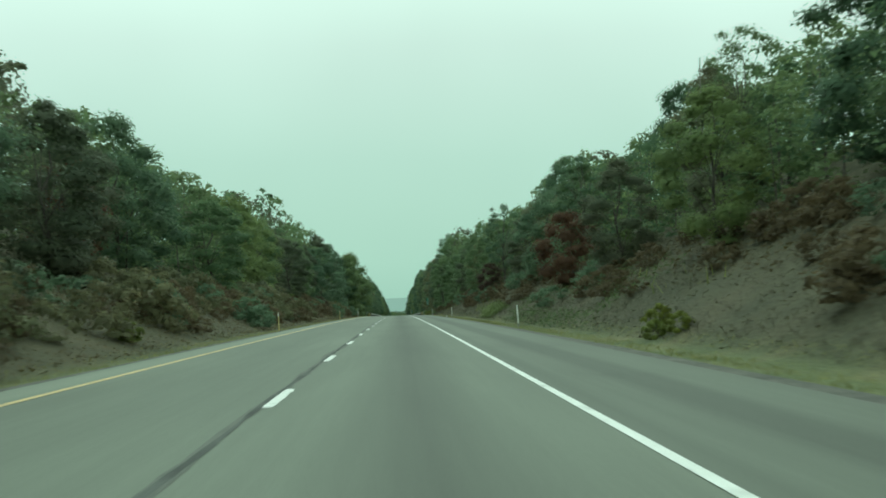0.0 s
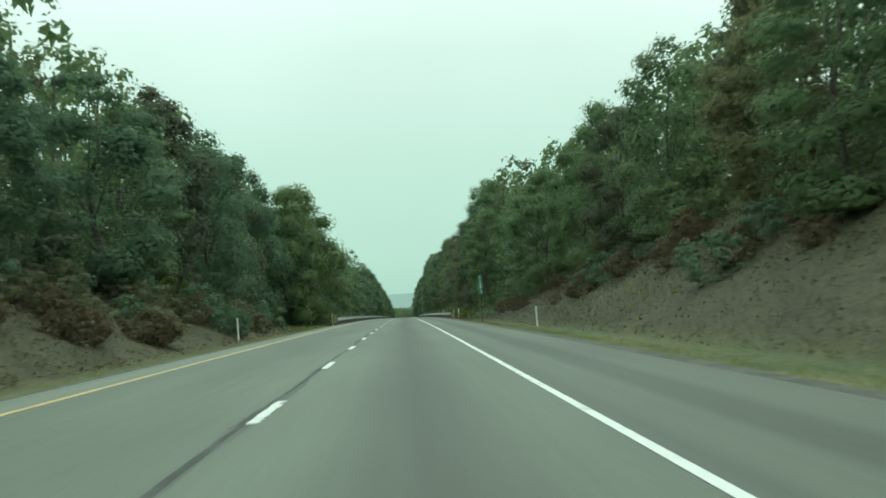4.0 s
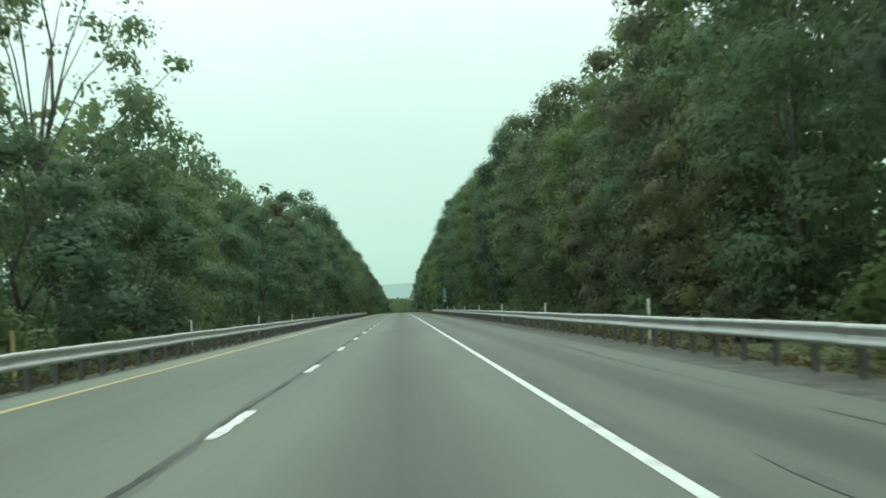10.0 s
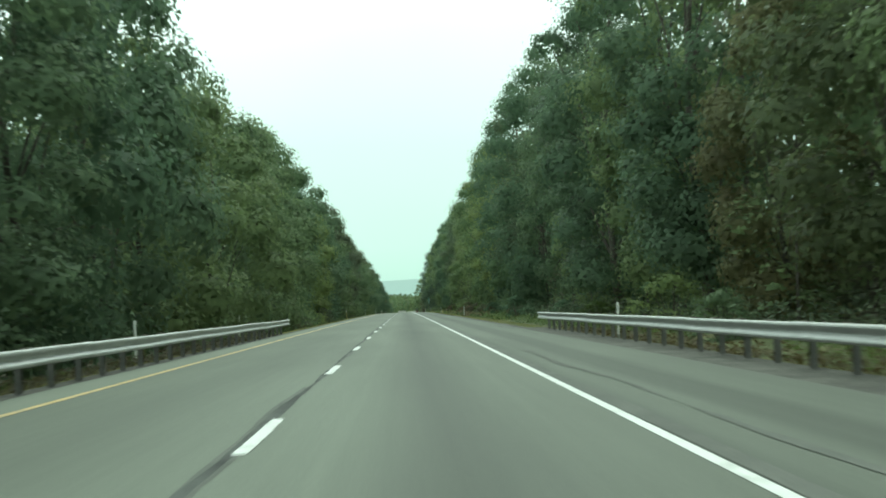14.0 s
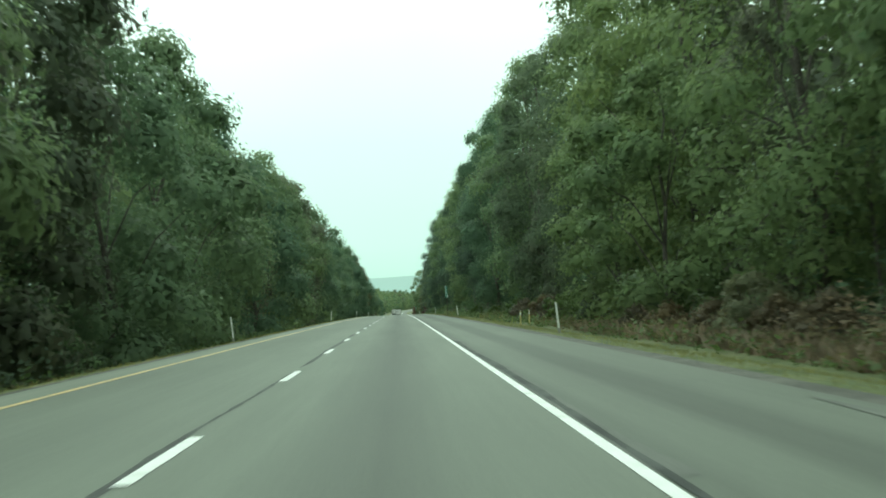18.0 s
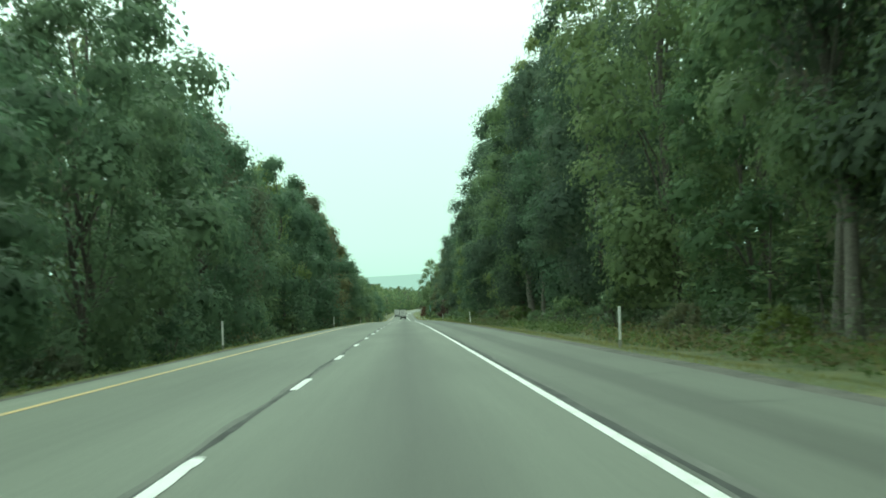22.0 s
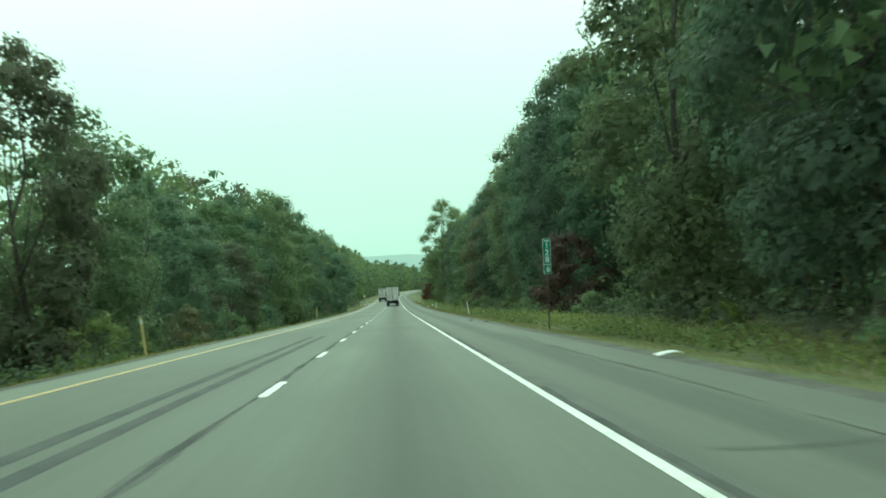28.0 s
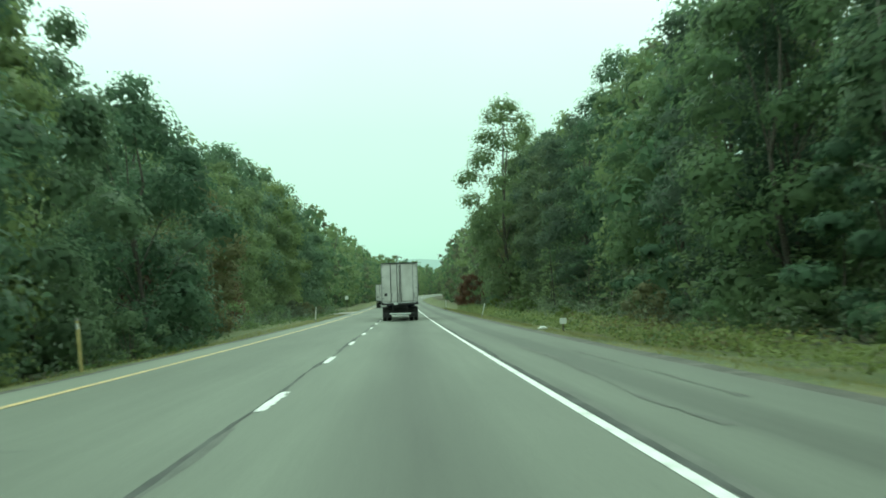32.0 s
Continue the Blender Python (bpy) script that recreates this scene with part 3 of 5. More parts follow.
RIGHT_LINE = ((-60, 0.8), (60, 0.77), (80, 0.77), (97, 0.83), (115, 0.74), (134, 0.72), (146, 0.82), (164, 0.93), (190, 0.95), (260, 1.02), (300, 0.9), (318, 0.96), (333, 1.15), (345, 1.4), (356, 1.64), (372, 1.82), (388, 1.86), (400, 1.55), (420, 1.48), (440, 1.33), (468, 1.32), (500, 1.42), (560, 1.8), (600, 1.95), (680, 2.1), (745, 2.18), (765, 2.0), (785, 1.85), (813, 2.15), (835, 1.85),
              (862, 2.2), (885, 2.3), (905, 2.1), (930, 2.05), (955, 1.8), (980, 1.95), (1019, 2.35), (1035, 2.1), (1080, 1.75), (1110, 1.85), (1128, 2.1), (1145, 1.85), (1190, 1.5), (1240, 1.45), (1280, 1.38), (1318, 1.42), (1345, 1.22), (1390, 1.2), (1410, 1.5), (1450, 1.5))


def skyline(y, right):
    t = RIGHT_LINE if right else LEFT_LINE
    return float(np.interp(y, [v[0] for v in t], [v[1] for v in t]))


def crown_leaves(rs, height, radius, base, count, leaf, blobs=16, shape="round", clump=1.0, open_side=False):
    """Leaf sprays shingled over many full clumps set round the stem, larger ones in their hearts.
    open_side: the crown is fuller towards local -y, as at the edge of a wood.
    Gives corners (n, 3, 3), soft normals (n, 3) and the clumps' middles."""
    mids, sizes = [], []
    for i in range(blobs):
        u = (i + rs.uniform(0, 1)) / blobs
        h = height * (base + (0.98 - base) * u)
        w = i * 2.4 + rs.uniform(-0.5, 0.5)
        if shape == "round":
            bulge = max(0.2, math.sin(math.pi * (0.13 + 0.8 * u))) ** 0.65
            size = radius * rs.uniform(0.24, 0.42) * clump * (1.08 - 0.3 * u)
            r = max(0.0, radius * bulge * rs.uniform(0.72, 1.08) - size * 0.8)
        else:
            size = radius * rs.uniform(0.18, 0.28) * (1.25 - 0.7 * u)
            r = radius * (1.05 - u) * rs.uniform(0.5, 0.9)
        if i == blobs - 1:
            r = 0.0
        mids.append((r * math.cos(w), r * math.sin(w), h - size * 0.6))
        sizes.append(size)
    mids, sizes = np.array(mids), np.array(sizes)
    flat = np.array((1, 1, 0.78 if shape == "round" else 0.5))
    share = sizes ** 2 / (sizes ** 2).sum()
    many = int(count * 2.2)
    pick = rs.choice(blobs, many, p=share)
    d = rs.normal(size=(many, 3))
    d[:, 2] = d[:, 2] * 0.85 + 0.3
    d /= np.linalg.norm(d, axis=1)[:, None]
    p = mids[pick] + d * sizes[pick][:, None] * flat
    away = p * np.array((1, 1, 0)) / (np.hypot(p[:, 0], p[:, 1])[:, None] + 1e-6)
    keep = 0.06 + np.clip(0.5 + 0.6 * (d * away).sum(1) + 0.5 * d[:, 2], 0, 1)
    if open_side:
        keep *= 0.22 + 0.78 * np.clip(0.75 - 1.2 * away[:, 1], 0, 1)
    some = rs.choice(many, count, replace=False, p=keep / keep.sum())
    pick, d, away = pick[some], d[some], away[some]
    heart = np.arange(count) < count * 0.35
    stray = np.arange(count) > count * 0.96
    depth = np.where(heart, 0.8 - 0.3 * rs.uniform(0, 1, count), 1.08 - 0.3 * rs.uniform(0, 1, count) ** 2)
    depth = np.where(stray, rs.uniform(1.08, 1.28, count), depth)
    rad = sizes[pick] * depth * (1 + 0.22 * np.sin(7 * d[:, 0] + pick) * np.cos(6 * d[:, 1] + 2 * pick))
    p = mids[pick] + d * rad[:, None] * flat
    p[:, 2] = np.maximum(p[:, 2], height * base * 0.5)
    nrm = d * 0.95 + rs.normal(size=(count, 3)) * 0.34 + np.array((0, 0, 0.3))
    nrm /= np.linalg.norm(nrm, axis=1)[:, None]
    a = np.cross(nrm, rs.normal(size=(count, 3)))
    a /= np.linalg.norm(a, axis=1)[:, None] + 1e-9
    b = np.cross(nrm, a)
    s = leaf * (np.where(heart, rs.uniform(1.3, 1.95, count), rs.uniform(0.6, 1.25, count)) * np.where(stray, 0.7, 1.0))[:, None]
    soft = d * 0.82 + away * 0.35 + np.array((0, 0, 0.18)) + rs.normal(size=(count, 3)) * 0.06
    soft /= np.linalg.norm(soft, axis=1)[:, None]
    q = np.stack([p - a * s * 0.5 - b * s * 0.4, p - a * s * rs.uniform(0.1, 0.5, (count, 1)) + b * s * 0.42, p + a * s * 0.62 - nrm * s * 0.15], axis=1)
    face = np.cross(q[:, 1] - q[:, 0], q[:, 2] - q[:, 0])
    back = (face * soft).sum(1) < 0
    q[back] = q[back][:, ::-1]
    return q, soft, mids


def trunk_mesh(rs, height, width, mids, mat, limbs=9, lean=0.02):
    verts, faces = [], []
    steps = 6
    pts = [Vector((lean * height * math.sin(1.7 * i), lean * height * math.cos(2.3 * i) - lean * height, height * 0.9 * i / steps)) for i in range(steps + 1)]
    pts[0] = Vector((0, 0, -0.6))
    for i in range(steps):
        r0 = width * (1 - 0.85 * i / steps) * (1.35 if i == 0 else 1)
        r1 = width * (1 - 0.85 * (i + 1) / steps)
        tube(verts, faces, pts[i], pts[i + 1], r0, r1, 7)
    order = sorted(range(len(mids)), key=lambda i: mids[i][2])
    for i in order[::max(1, len(mids) // limbs)]:
        m = Vector(mids[i])
        foot = m.z * 0.62
        k = min(steps - 1, max(1, int(foot / (height * 0.9) * steps)))
        a = pts[k]
        mid = a.lerp(m, 0.5) + Vector((0, 0, 0.05 * height))
        tube(verts, faces, a, mid, width * 0.34, width * 0.2, 5)
        tube(verts, faces, mid, m, width * 0.2, width * 0.07, 5)
    return mesh_of("trunk", verts, faces, mat, True)


def make_tree(kind, height, radius, base, count, leaf, seed, mat, bark="bark", shape="round", blobs=18, clump=1.0, limbs=9):
    rs = np.random.RandomState(seed)
    q, soft, mids = crown_leaves(rs, height, radius, base, count, leaf, blobs, shape, clump, True)
    root = new("tree")
    part("trunk", trunk_mesh(rs, height, 0.0085 * height + 0.03, mids, M[bark], limbs), None, root)
    part("crown", loose_mesh("crown", q, M[mat], soft), None, root)
    root.matrix_basis = pose(0, 0, -500)
    root["nominal"] = (height, radius)
    return root


KINDS = {
    "tall_green": [make_tree("t", 24, r, b, 15500, 0.22, seed, "leaf", blobs=n) for r, b, seed, n in ((5.6, 0.1, 1, 42), (5.2, 0.14, 2, 39), (6.0, 0.08, 12, 46), (5.4, 0.11, 15, 41))],
    "tall_light": [make_tree("t", 24, r, b, 15000, 0.22, seed, "leaf_light", blobs=n) for r, b, seed, n in ((5.8, 0.09, 3, 42), (5.2, 0.15, 16, 39))],
    "tall_dark": [make_tree("t", 24, r, b, 15500, 0.22, seed, "leaf_dark", blobs=n) for r, b, seed, n in ((5.6, 0.1, 13, 41), (5.8, 0.14, 17, 42))],
    "tall_rust": [make_tree("t", 24, 5.3, 0.1, 14500, 0.22, 14, "leaf_rust", blobs=38)],
    "tall_open_stem": [make_tree("t", 24, 5.2, 0.25, 12000, 0.22, 4, "leaf_light", "bark_grey", blobs=34)],
    "tall_bare_stem": [make_tree("t", 24, r, b, 12500, 0.22, seed, "leaf_dark", "bark_grey", blobs=n, limbs=14) for r, b, seed, n in ((5.4, 0.2, 22, 37), (5.0, 0.23, 23, 34))],
    "mid_green": [make_tree("t", 13, r, b, 11300, 0.195, seed, "leaf", blobs=n) for r, b, seed, n in ((4.3, 0.06, 5, 30), (4.0, 0.08, 6, 27), (4.5, 0.05, 18, 32))],
    "mid_light": [make_tree("t", 13, r, b, 11300, 0.195, seed, "leaf_light", blobs=n) for r, b, seed, n in ((4.2, 0.06, 7, 29), (3.9, 0.07, 19, 27))],
    "mid_rust": [make_tree("t", 13, r, b, 11300, 0.195, seed, "leaf_rust", blobs=n) for r, b, seed, n in ((4.1, 0.06, 8, 28), (3.8, 0.06, 20, 26))],
    "small_red": [make_tree("t", 7, 3.3, 0.05, 6000, 0.21, 9, "leaf_red", blobs=22)],
    "open_oak": [make_tree("t", 17, 5.6, 0.35, 6500, 0.19, 10, "leaf", blobs=56, clump=0.62, limbs=28), make_tree("t", 17, 5.2, 0.3, 6200, 0.19, 21, "leaf", blobs=50, clump=0.66, limbs=25)],
    "conifer": [make_tree("t", 15, 3.4, 0.03, 7500, 0.22, 11, "leaf_pine", shape="cone", blobs=50)],
}
WORDS = {
    "tall_bare_stem": "tall dark tree with a bare grey lower stem", "tall_green": "tall green broadleaf tree at the wood's edge", "tall_open_stem": "tall yellow-green tree with a bare lower stem",
    "tall_dark": "tall dark green broadleaf tree shading the wood's edge", "tall_rust": "tall broadleaf tree turning rust-brown",
    "tall_light": "tall yellow-green broadleaf tree at the wood's edge", "mid_green": "dense dark green broadleaf tree on the verge", "mid_light": "yellow-green broadleaf tree with low branches",
    "mid_rust": "broadleaf tree with rust-tinged autumn leaves", "small_red": "low bushy tree with dark red leaves",
    "open_oak": "open-crowned tree with bare limbs showing", "conifer": "dark drooping evergreen conifer before the wood",
}


def plant(kind, x, y, height, spread=1.0, seed=0):
    rng = random.Random(seed * 31 + int(y * 7) + int(x * 13))
    src = KINDS[kind][rng.randrange(len(KINDS[kind]))]
    nh, _ = src["nominal"]
    s = height / nh
    w = spread * (0.45 + 0.55 * s)
    ob = copy_thing(src, pose(x, y, ground_z(x, y) - 0.05, 0, 0, (-50 if x > 0 else 50) + rng.uniform(-35, 35)) @ Matrix.Diagonal((w, w, s, 1)))
    return tagged(ob, WORDS[kind], "tree", "trees along the motorway", "")


def top_height(x, y, right):
    return max(5.0, skyline(y, right) * abs(x) * (0.985 if right else 0.96) + 1.2 - (ground_z(x, y) - road_z(y)))


rng = random.Random(5)
y = 14.0
while y < 1440:
    # right side
    x = (14.5 if y < 300 else 15.2) + rng.uniform(-1.3, 2.2) + (rng.uniform(0, 3) if y < 250 else 4.0 if 278 < y < 338 else 2.5 if y > 1335 else 0)
    if min(abs(y - 84), abs(y - 162), abs(y - 1178)) < 11:
        x += 6.0
    if 370 < y < 402:
        x += 2.2
    h = top_height(x - (1.0 if y > 300 else 0), y, True) * rng.uniform(0.8, 1.03)
    u = rng.random()
    if y < 320:
        kind = "mid_green" if u < 0.38 else "mid_light" if u < 0.7 else "mid_rust"
    elif 1270 < y < 1345 and u < 0.6:
        kind, h = "conifer", h * 0.75
    else:
        kind = ("tall_green" if u < 0.38 else "tall_dark" if u < 0.58 else "tall_rust" if u < 0.66 else "tall_light" if u < 0.77 else "tall_open_stem" if u < 0.83 else "mid_light" if u < 0.93 else "mid_rust") if h > 15 else ("mid_green" if u < 0.6 else "mid_light" if u < 0.85 else "mid_rust")
        if (y > 1080 and kind in ("tall_light", "tall_open_stem", "tall_rust")) or (870 < y < 1080 and 0.12 < u < 0.38):
            kind = "tall_dark"
        if 700 < y < 775 and kind in ("tall_dark", "tall_rust"):
            kind = "tall_light"
        if kind.startswith("mid"):
            h = min(h, 15)
    plant(kind, x, y, h, rng.uniform(0.9, 1.15))
    # left side
    yl = y + rng.uniform(-3, 3)
    x = -((15.5 if yl < 288 else 12.6 if yl < 1335 else 16.0) + rng.uniform(-1.2, 2.2))
    h = top_height(x, yl, False) * rng.uniform(0.82, 1.08)
    u = rng.random()
    kind = "mid_green" if u < 0.6 else "mid_light" if u < 0.76 else "mid_rust" if u < 0.92 else "conifer" if 1090 < yl < 1240 else "mid_green"
    if yl < 240 and u < 0.3:
        kind = "mid_light" if u < 0.16 else "mid_rust"
    plant(kind, x, yl, h, rng.uniform(0.9, 1.2))
    y += rng.uniform(8.2, 11.2)

# trees that stand out: red and rusty ones, open crowns, and tall ones over the rest
for kind, x, y, h, w in (("small_red", 12.5, 83.6, 5.5, 0.98), ("small_red", -18.5, 66, 6, 0.9), ("small_red", 13.4, 162, 4.4, 0.9), ("small_red", 12.6, 1186, 6.2, 1.0),
                         ("small_red", 11.5, 1452, 6, 1.1), ("small_red", -13.2, 1326, 4.5, 0.9), ("small_red", -13, 1345, 4, 0.9), ("tall_rust", 14.5, 452, 20, 1.0),
                         ("tall_rust", 14.0, 372, 19, 1.0), ("mid_rust", 13.0, 441, 10, 1.0), ("mid_rust", 13.0, 462, 11, 1.0)):
    plant(kind, x, y, h, w, 3)
for x, y, h, w in ((-15.5, 448, 20.5, 1.05), (-17.5, 434, 20, 1.0), (-21, 416, 23.5, 1.05), (-20, 400, 20, 0.9), (-15, 372, 11.5, 0.8), (-14.0, 1118, 15, 0.95), (18, 60, 10, 0.75), (14.6, 155, 11.5, 0.8), (16.0, 98, 9.5, 0.75)):
    plant("open_oak", x, y, h, w, 3)
for kind, x, y, h, w in (("tall_open_stem", 13.4, 904, 25, 0.95), ("tall_open_stem", 13.8, 1070, 22, 0.9), ("tall_open_stem", 13.4, 985, 26, 1.1), ("mid_light", 12.4, 762, 12.5, 1.05),
                         ("mid_light", 12.8, 776, 13.5, 1.1), ("tall_green", 14.2, 1416, 29, 1.1), ("tall_dark", 13.2, 1032, 27, 1.0), ("tall_green", 12.6, 848, 26, 0.9),
                         ("tall_dark", 14.0, 362, 20, 1.0), ("tall_bare_stem", 13.8, 990, 25, 0.8), ("tall_bare_stem", 13.2, 977, 26, 0.78), ("tall_dark", 15.8, 1284, 20.5, 0.9), ("tall_green", 16.0, 1297, 20, 0.95), ("tall_dark", 16.2, 1311, 18.5, 0.9), ("tall_green", -13.5, 290, 15, 0.95), ("tall_green", -12.8, 586, 19, 1.1)):
    plant(kind, x, y, h, w, 3)


def snag(x, y, h, lean, label):
    """A dead bare stem with broken stubs."""
    rs = np.random.RandomState(int(y))
    verts, faces = [], []
    pts = [Vector((0.25 * math.sin(i * 1.3), 0.1 * i, h * i / 6 - 0.4)) for i in range(7)]
    for i in range(6):
        tube(verts, faces, pts[i], pts[i + 1], 0.085 * (1 - 0.11 * i), 0.085 * (1 - 0.11 * (i + 1)), 7)
    root = tagged(new("dead_tree"), label, "tree")
    root.matrix_basis = pose(x, y, ground_z(x, y), 0, lean, 0)
    part("trunk", mesh_of("trunk", verts, faces, M["bark_pale"], True), None, root)
    for k in range(5):
        i = 2 + k % 4
        v, f = [], []
        a = rs.uniform(0, 6.28)
        tube(v, f, pts[i], pts[i] + Vector((math.cos(a) * 1.1, math.sin(a) * 1.1, 0.5)), 0.03, 0.01, 5)
        part("branch", mesh_of("branch", v, f, M["bark_pale"], True), None, root)


snag(16.5, 60, 9.5, -5, "pale dead snag standing among the trees")
snag(13.6, 1222, 12, 1, "pale dead stem leaning at the wood's edge")
snag(14.2, 1296, 10, -8, "pale leaning dead stem before the wood")


# woods behind the front row: too many to count
def woodland(name, spots, seed, mats):
    rs = np.random.RandomState(seed)
    bases = {k: [crown_leaves(rs, 1.0, 0.28, 0.05, k, leaf, 24) for _ in range(4)] for k, leaf in ((1150, 0.023), (620, 0.031), (320, 0.045), (420, 0.044), (500, 0.026))}
    groups, normals = {k: [] for k in mats}, {k: [] for k in mats}
    tv, tf = [], []
    for i, (x, y, h, k) in enumerate(spots):
        base = bases[k][i % 4]
        a = rs.uniform(0, 6.28)
        ca, sa = math.cos(a), math.sin(a)
        w = rs.uniform(0.85, 1.2) * (0.55 * h + 6.5)
        turn = np.array(((ca * w, sa * w, 0), (-sa * w, ca * w, 0), (0, 0, h)))
        g = ground_z(x, y)
        foot = np.array((x, y, g - 0.3))
        k = mats[rs.randint(len(mats))]
        groups[k].append(base[0] @ turn + foot)
        normals[k].append(base[1] @ np.array(((ca, sa, 0), (-sa, ca, 0), (0, 0, 1))))
        tube(tv, tf, (x, y, g - 0.5), (x + rs.uniform(-0.5, 0.5), y, g + h * 0.8), 0.012 * h, 0.004 * h, 5)
    for k, g in groups.items():
        if g:
            tagged(new(name, loose_mesh(name, np.concatenate(g), M[k], np.concatenate(normals[k]))), "dense green woodland behind the roadside trees", "woodland", kind="stuff")
    tagged(new("tree_trunks", mesh_of("tree_trunks", tv, tf, M["bark"])), "dim trunks inside the wood", "woodland", kind="stuff")


rng = random.Random(9)
spots = []
for right in (True, False):
    for row, (off, gap) in enumerate(((6.5, 7.0), (12.5, 9.0), (19.5, 8.0))):
        y = -10.0
        while y < 1700:
            x = 14.0 + off + rng.uniform(-2.2, 2.2) + (1.5 if y < 300 else 0)
            xx = x if right else -x
            if y > 1480:
                xx += road_x(y)
            lim = skyline(y, right) * (0.85 if row == 2 else 1) * (0.68 if 1170 < y < 1265 and not right else 1)
            if y > 1480:
                h = rng.uniform(13, 18)
            else:
                h = min(max(6.0, lim * (x - 1.0) * (0.95 if right else 1.02) + 1.2 - (ground_z(xx, y) - road_z(y))), 30 if right else 24) * (rng.uniform(0.8, 1.0) if right else rng.uniform(0.86, 1.02))
            spots.append((xx, y, h, (1150, 620, 320)[row]))
            y += gap * rng.uniform(0.75, 1.25)
for right in (True, False):
    y = 1435.0
    while y < 2200:
        for off in (15.5, 22, 30):
            xx = (off + rng.uniform(-1.5, 1.5)) * (1 if right else -1) + road_x(y)
            spots.append((xx, y, rng.uniform(15, 20), 420))
        y += rng.uniform(6, 9) if y < 1700 else rng.uniform(10, 15)
y = -5.0
while y < 335:
    x = rng.uniform(18.2, 20.2)
    spots.append((x, y, max(6.0, skyline(y, True) * x * 0.84 + 1.2 - (ground_z(x, y) - road_z(y))), 1150))
    y += rng.uniform(5.5, 8)
y = 1500.0
while y < 2150:
    for off in (-17, -26, -36, -48, -60):
        spots.append((off + rng.uniform(-3, 3) + road_x(y), y, rng.uniform(16, 23), 420))
    y += rng.uniform(13, 19)
for right in (True, False):
    y = 0.0
    while y < 1460:
        x = rng.uniform(14.5, 17.5) + (1.5 if y < 300 else 0)
        if right and 962 < y < 1004:
            x += 2.5
        spots.append((x if right else -x, y, rng.uniform(4.5, 7.5), 500))
        y += rng.uniform(4, 6.5)
woodland("woodland", spots, 77, ("leaf", "leaf", "leaf_light", "leaf", "leaf_rust", "leaf_pine"))


# ---- shrubs, weeds and grass ----
def make_shrub(seed, mat, tall):
    rs = np.random.RandomState(seed)
    q, soft, mids = crown_leaves(rs, tall, tall * 0.75, 0.04, 1300, 0.125, 15)
    root = new("shrub")
    verts, faces = [], []
    for m in mids:
        tube(verts, faces, (0, 0, -0.2), m, 0.03, 0.01, 5)
    part("branching_stem", mesh_of("branching_stem", verts, faces, M["bark"]), None, root)
    part("foliage", loose_mesh("foliage", q, M[mat], soft), None, root)
    root.matrix_basis = pose(0, 0, -500)
    return root


SHRUBS = [make_shrub(1, "weed", 1.8), make_shrub(2, "leaf", 2.0), make_shrub(3, "leaf_rust", 1.8), make_shrub(4, "shrub_brown", 1.5), make_shrub(5, "weed_yellow", 1.3), make_shrub(6, "leaf_light", 2.4)]
SHRUB_WORDS = ("green weedy shrub on the verge", "dark green shrub at the wood's edge", "rust-brown leafy shrub on the bank", "dry brown weedy shrub on the bank", "yellow flowering goldenrod clump in the verge", "yellow-green bushy shrub at the wood's edge")


def shrub(k, x, y, s, flat=1.0):
    ob = copy_thing(SHRUBS[k], pose(x, y, ground_z(x, y) - 0.05, 0, 0, (x * 77 + y * 31) % 360) @ Matrix.Diagonal((s, s, s * flat, 1)))
    tagged(ob, SHRUB_WORDS[k], "shrub", "shrubs on the verges")


rng = random.Random(14)
for k, x, y, s in ((4, 7.9, 38, 0.5), (4, 8.5, 40, 0.6), (4, 8.3, 36.5, 0.5), (4, -9.2, 41, 0.6), (1, -10, 52, 0.8), (3, -9.5, 158, 0.9), (4, 8.3, 311, 0.9), (4, 9.2, 313, 1.0), (0, 8.8, 322, 1.0),
                   (5, 9.7, 383, 1.1), (5, 9.3, 386, 1.0), (5, 10.2, 380, 0.9), (5, 8.6, 402, 0.8)):
    shrub(k, x, y, s)
for k, x, y, s in ((4, 9.8, 515, 0.9), (4, 10.8, 517, 0.8), (0, 10, 570, 0.8), (5, 9.6, 573, 0.8), (4, 10, 1036, 0.6), (0, 10.5, 1040, 1.0), (5, 10.8, 1075, 0.8), (4, 9.6, 1243, 0.7), (4, 9.8, 1328, 0.6), (0, 10, 1336, 0.7)):
    shrub(k, x, y, s)
# goldenrod on the first slope, a brown brambly bank, then a green one
for ya, yb, gap, xm, kinds, big in ((699, 760, 4.6, 10.4, (3, 2, 3, 0, 3), 1.05), (782, 802, 3.2, 10.6, (0, 0, 0, 3), 1.15)):
    y = ya
    while y < yb:
        shrub(rng.choice(kinds), xm + rng.uniform(-0.6, 0.7), y, big * rng.uniform(0.85, 1.15))
        y += gap * rng.uniform(0.8, 1.2)
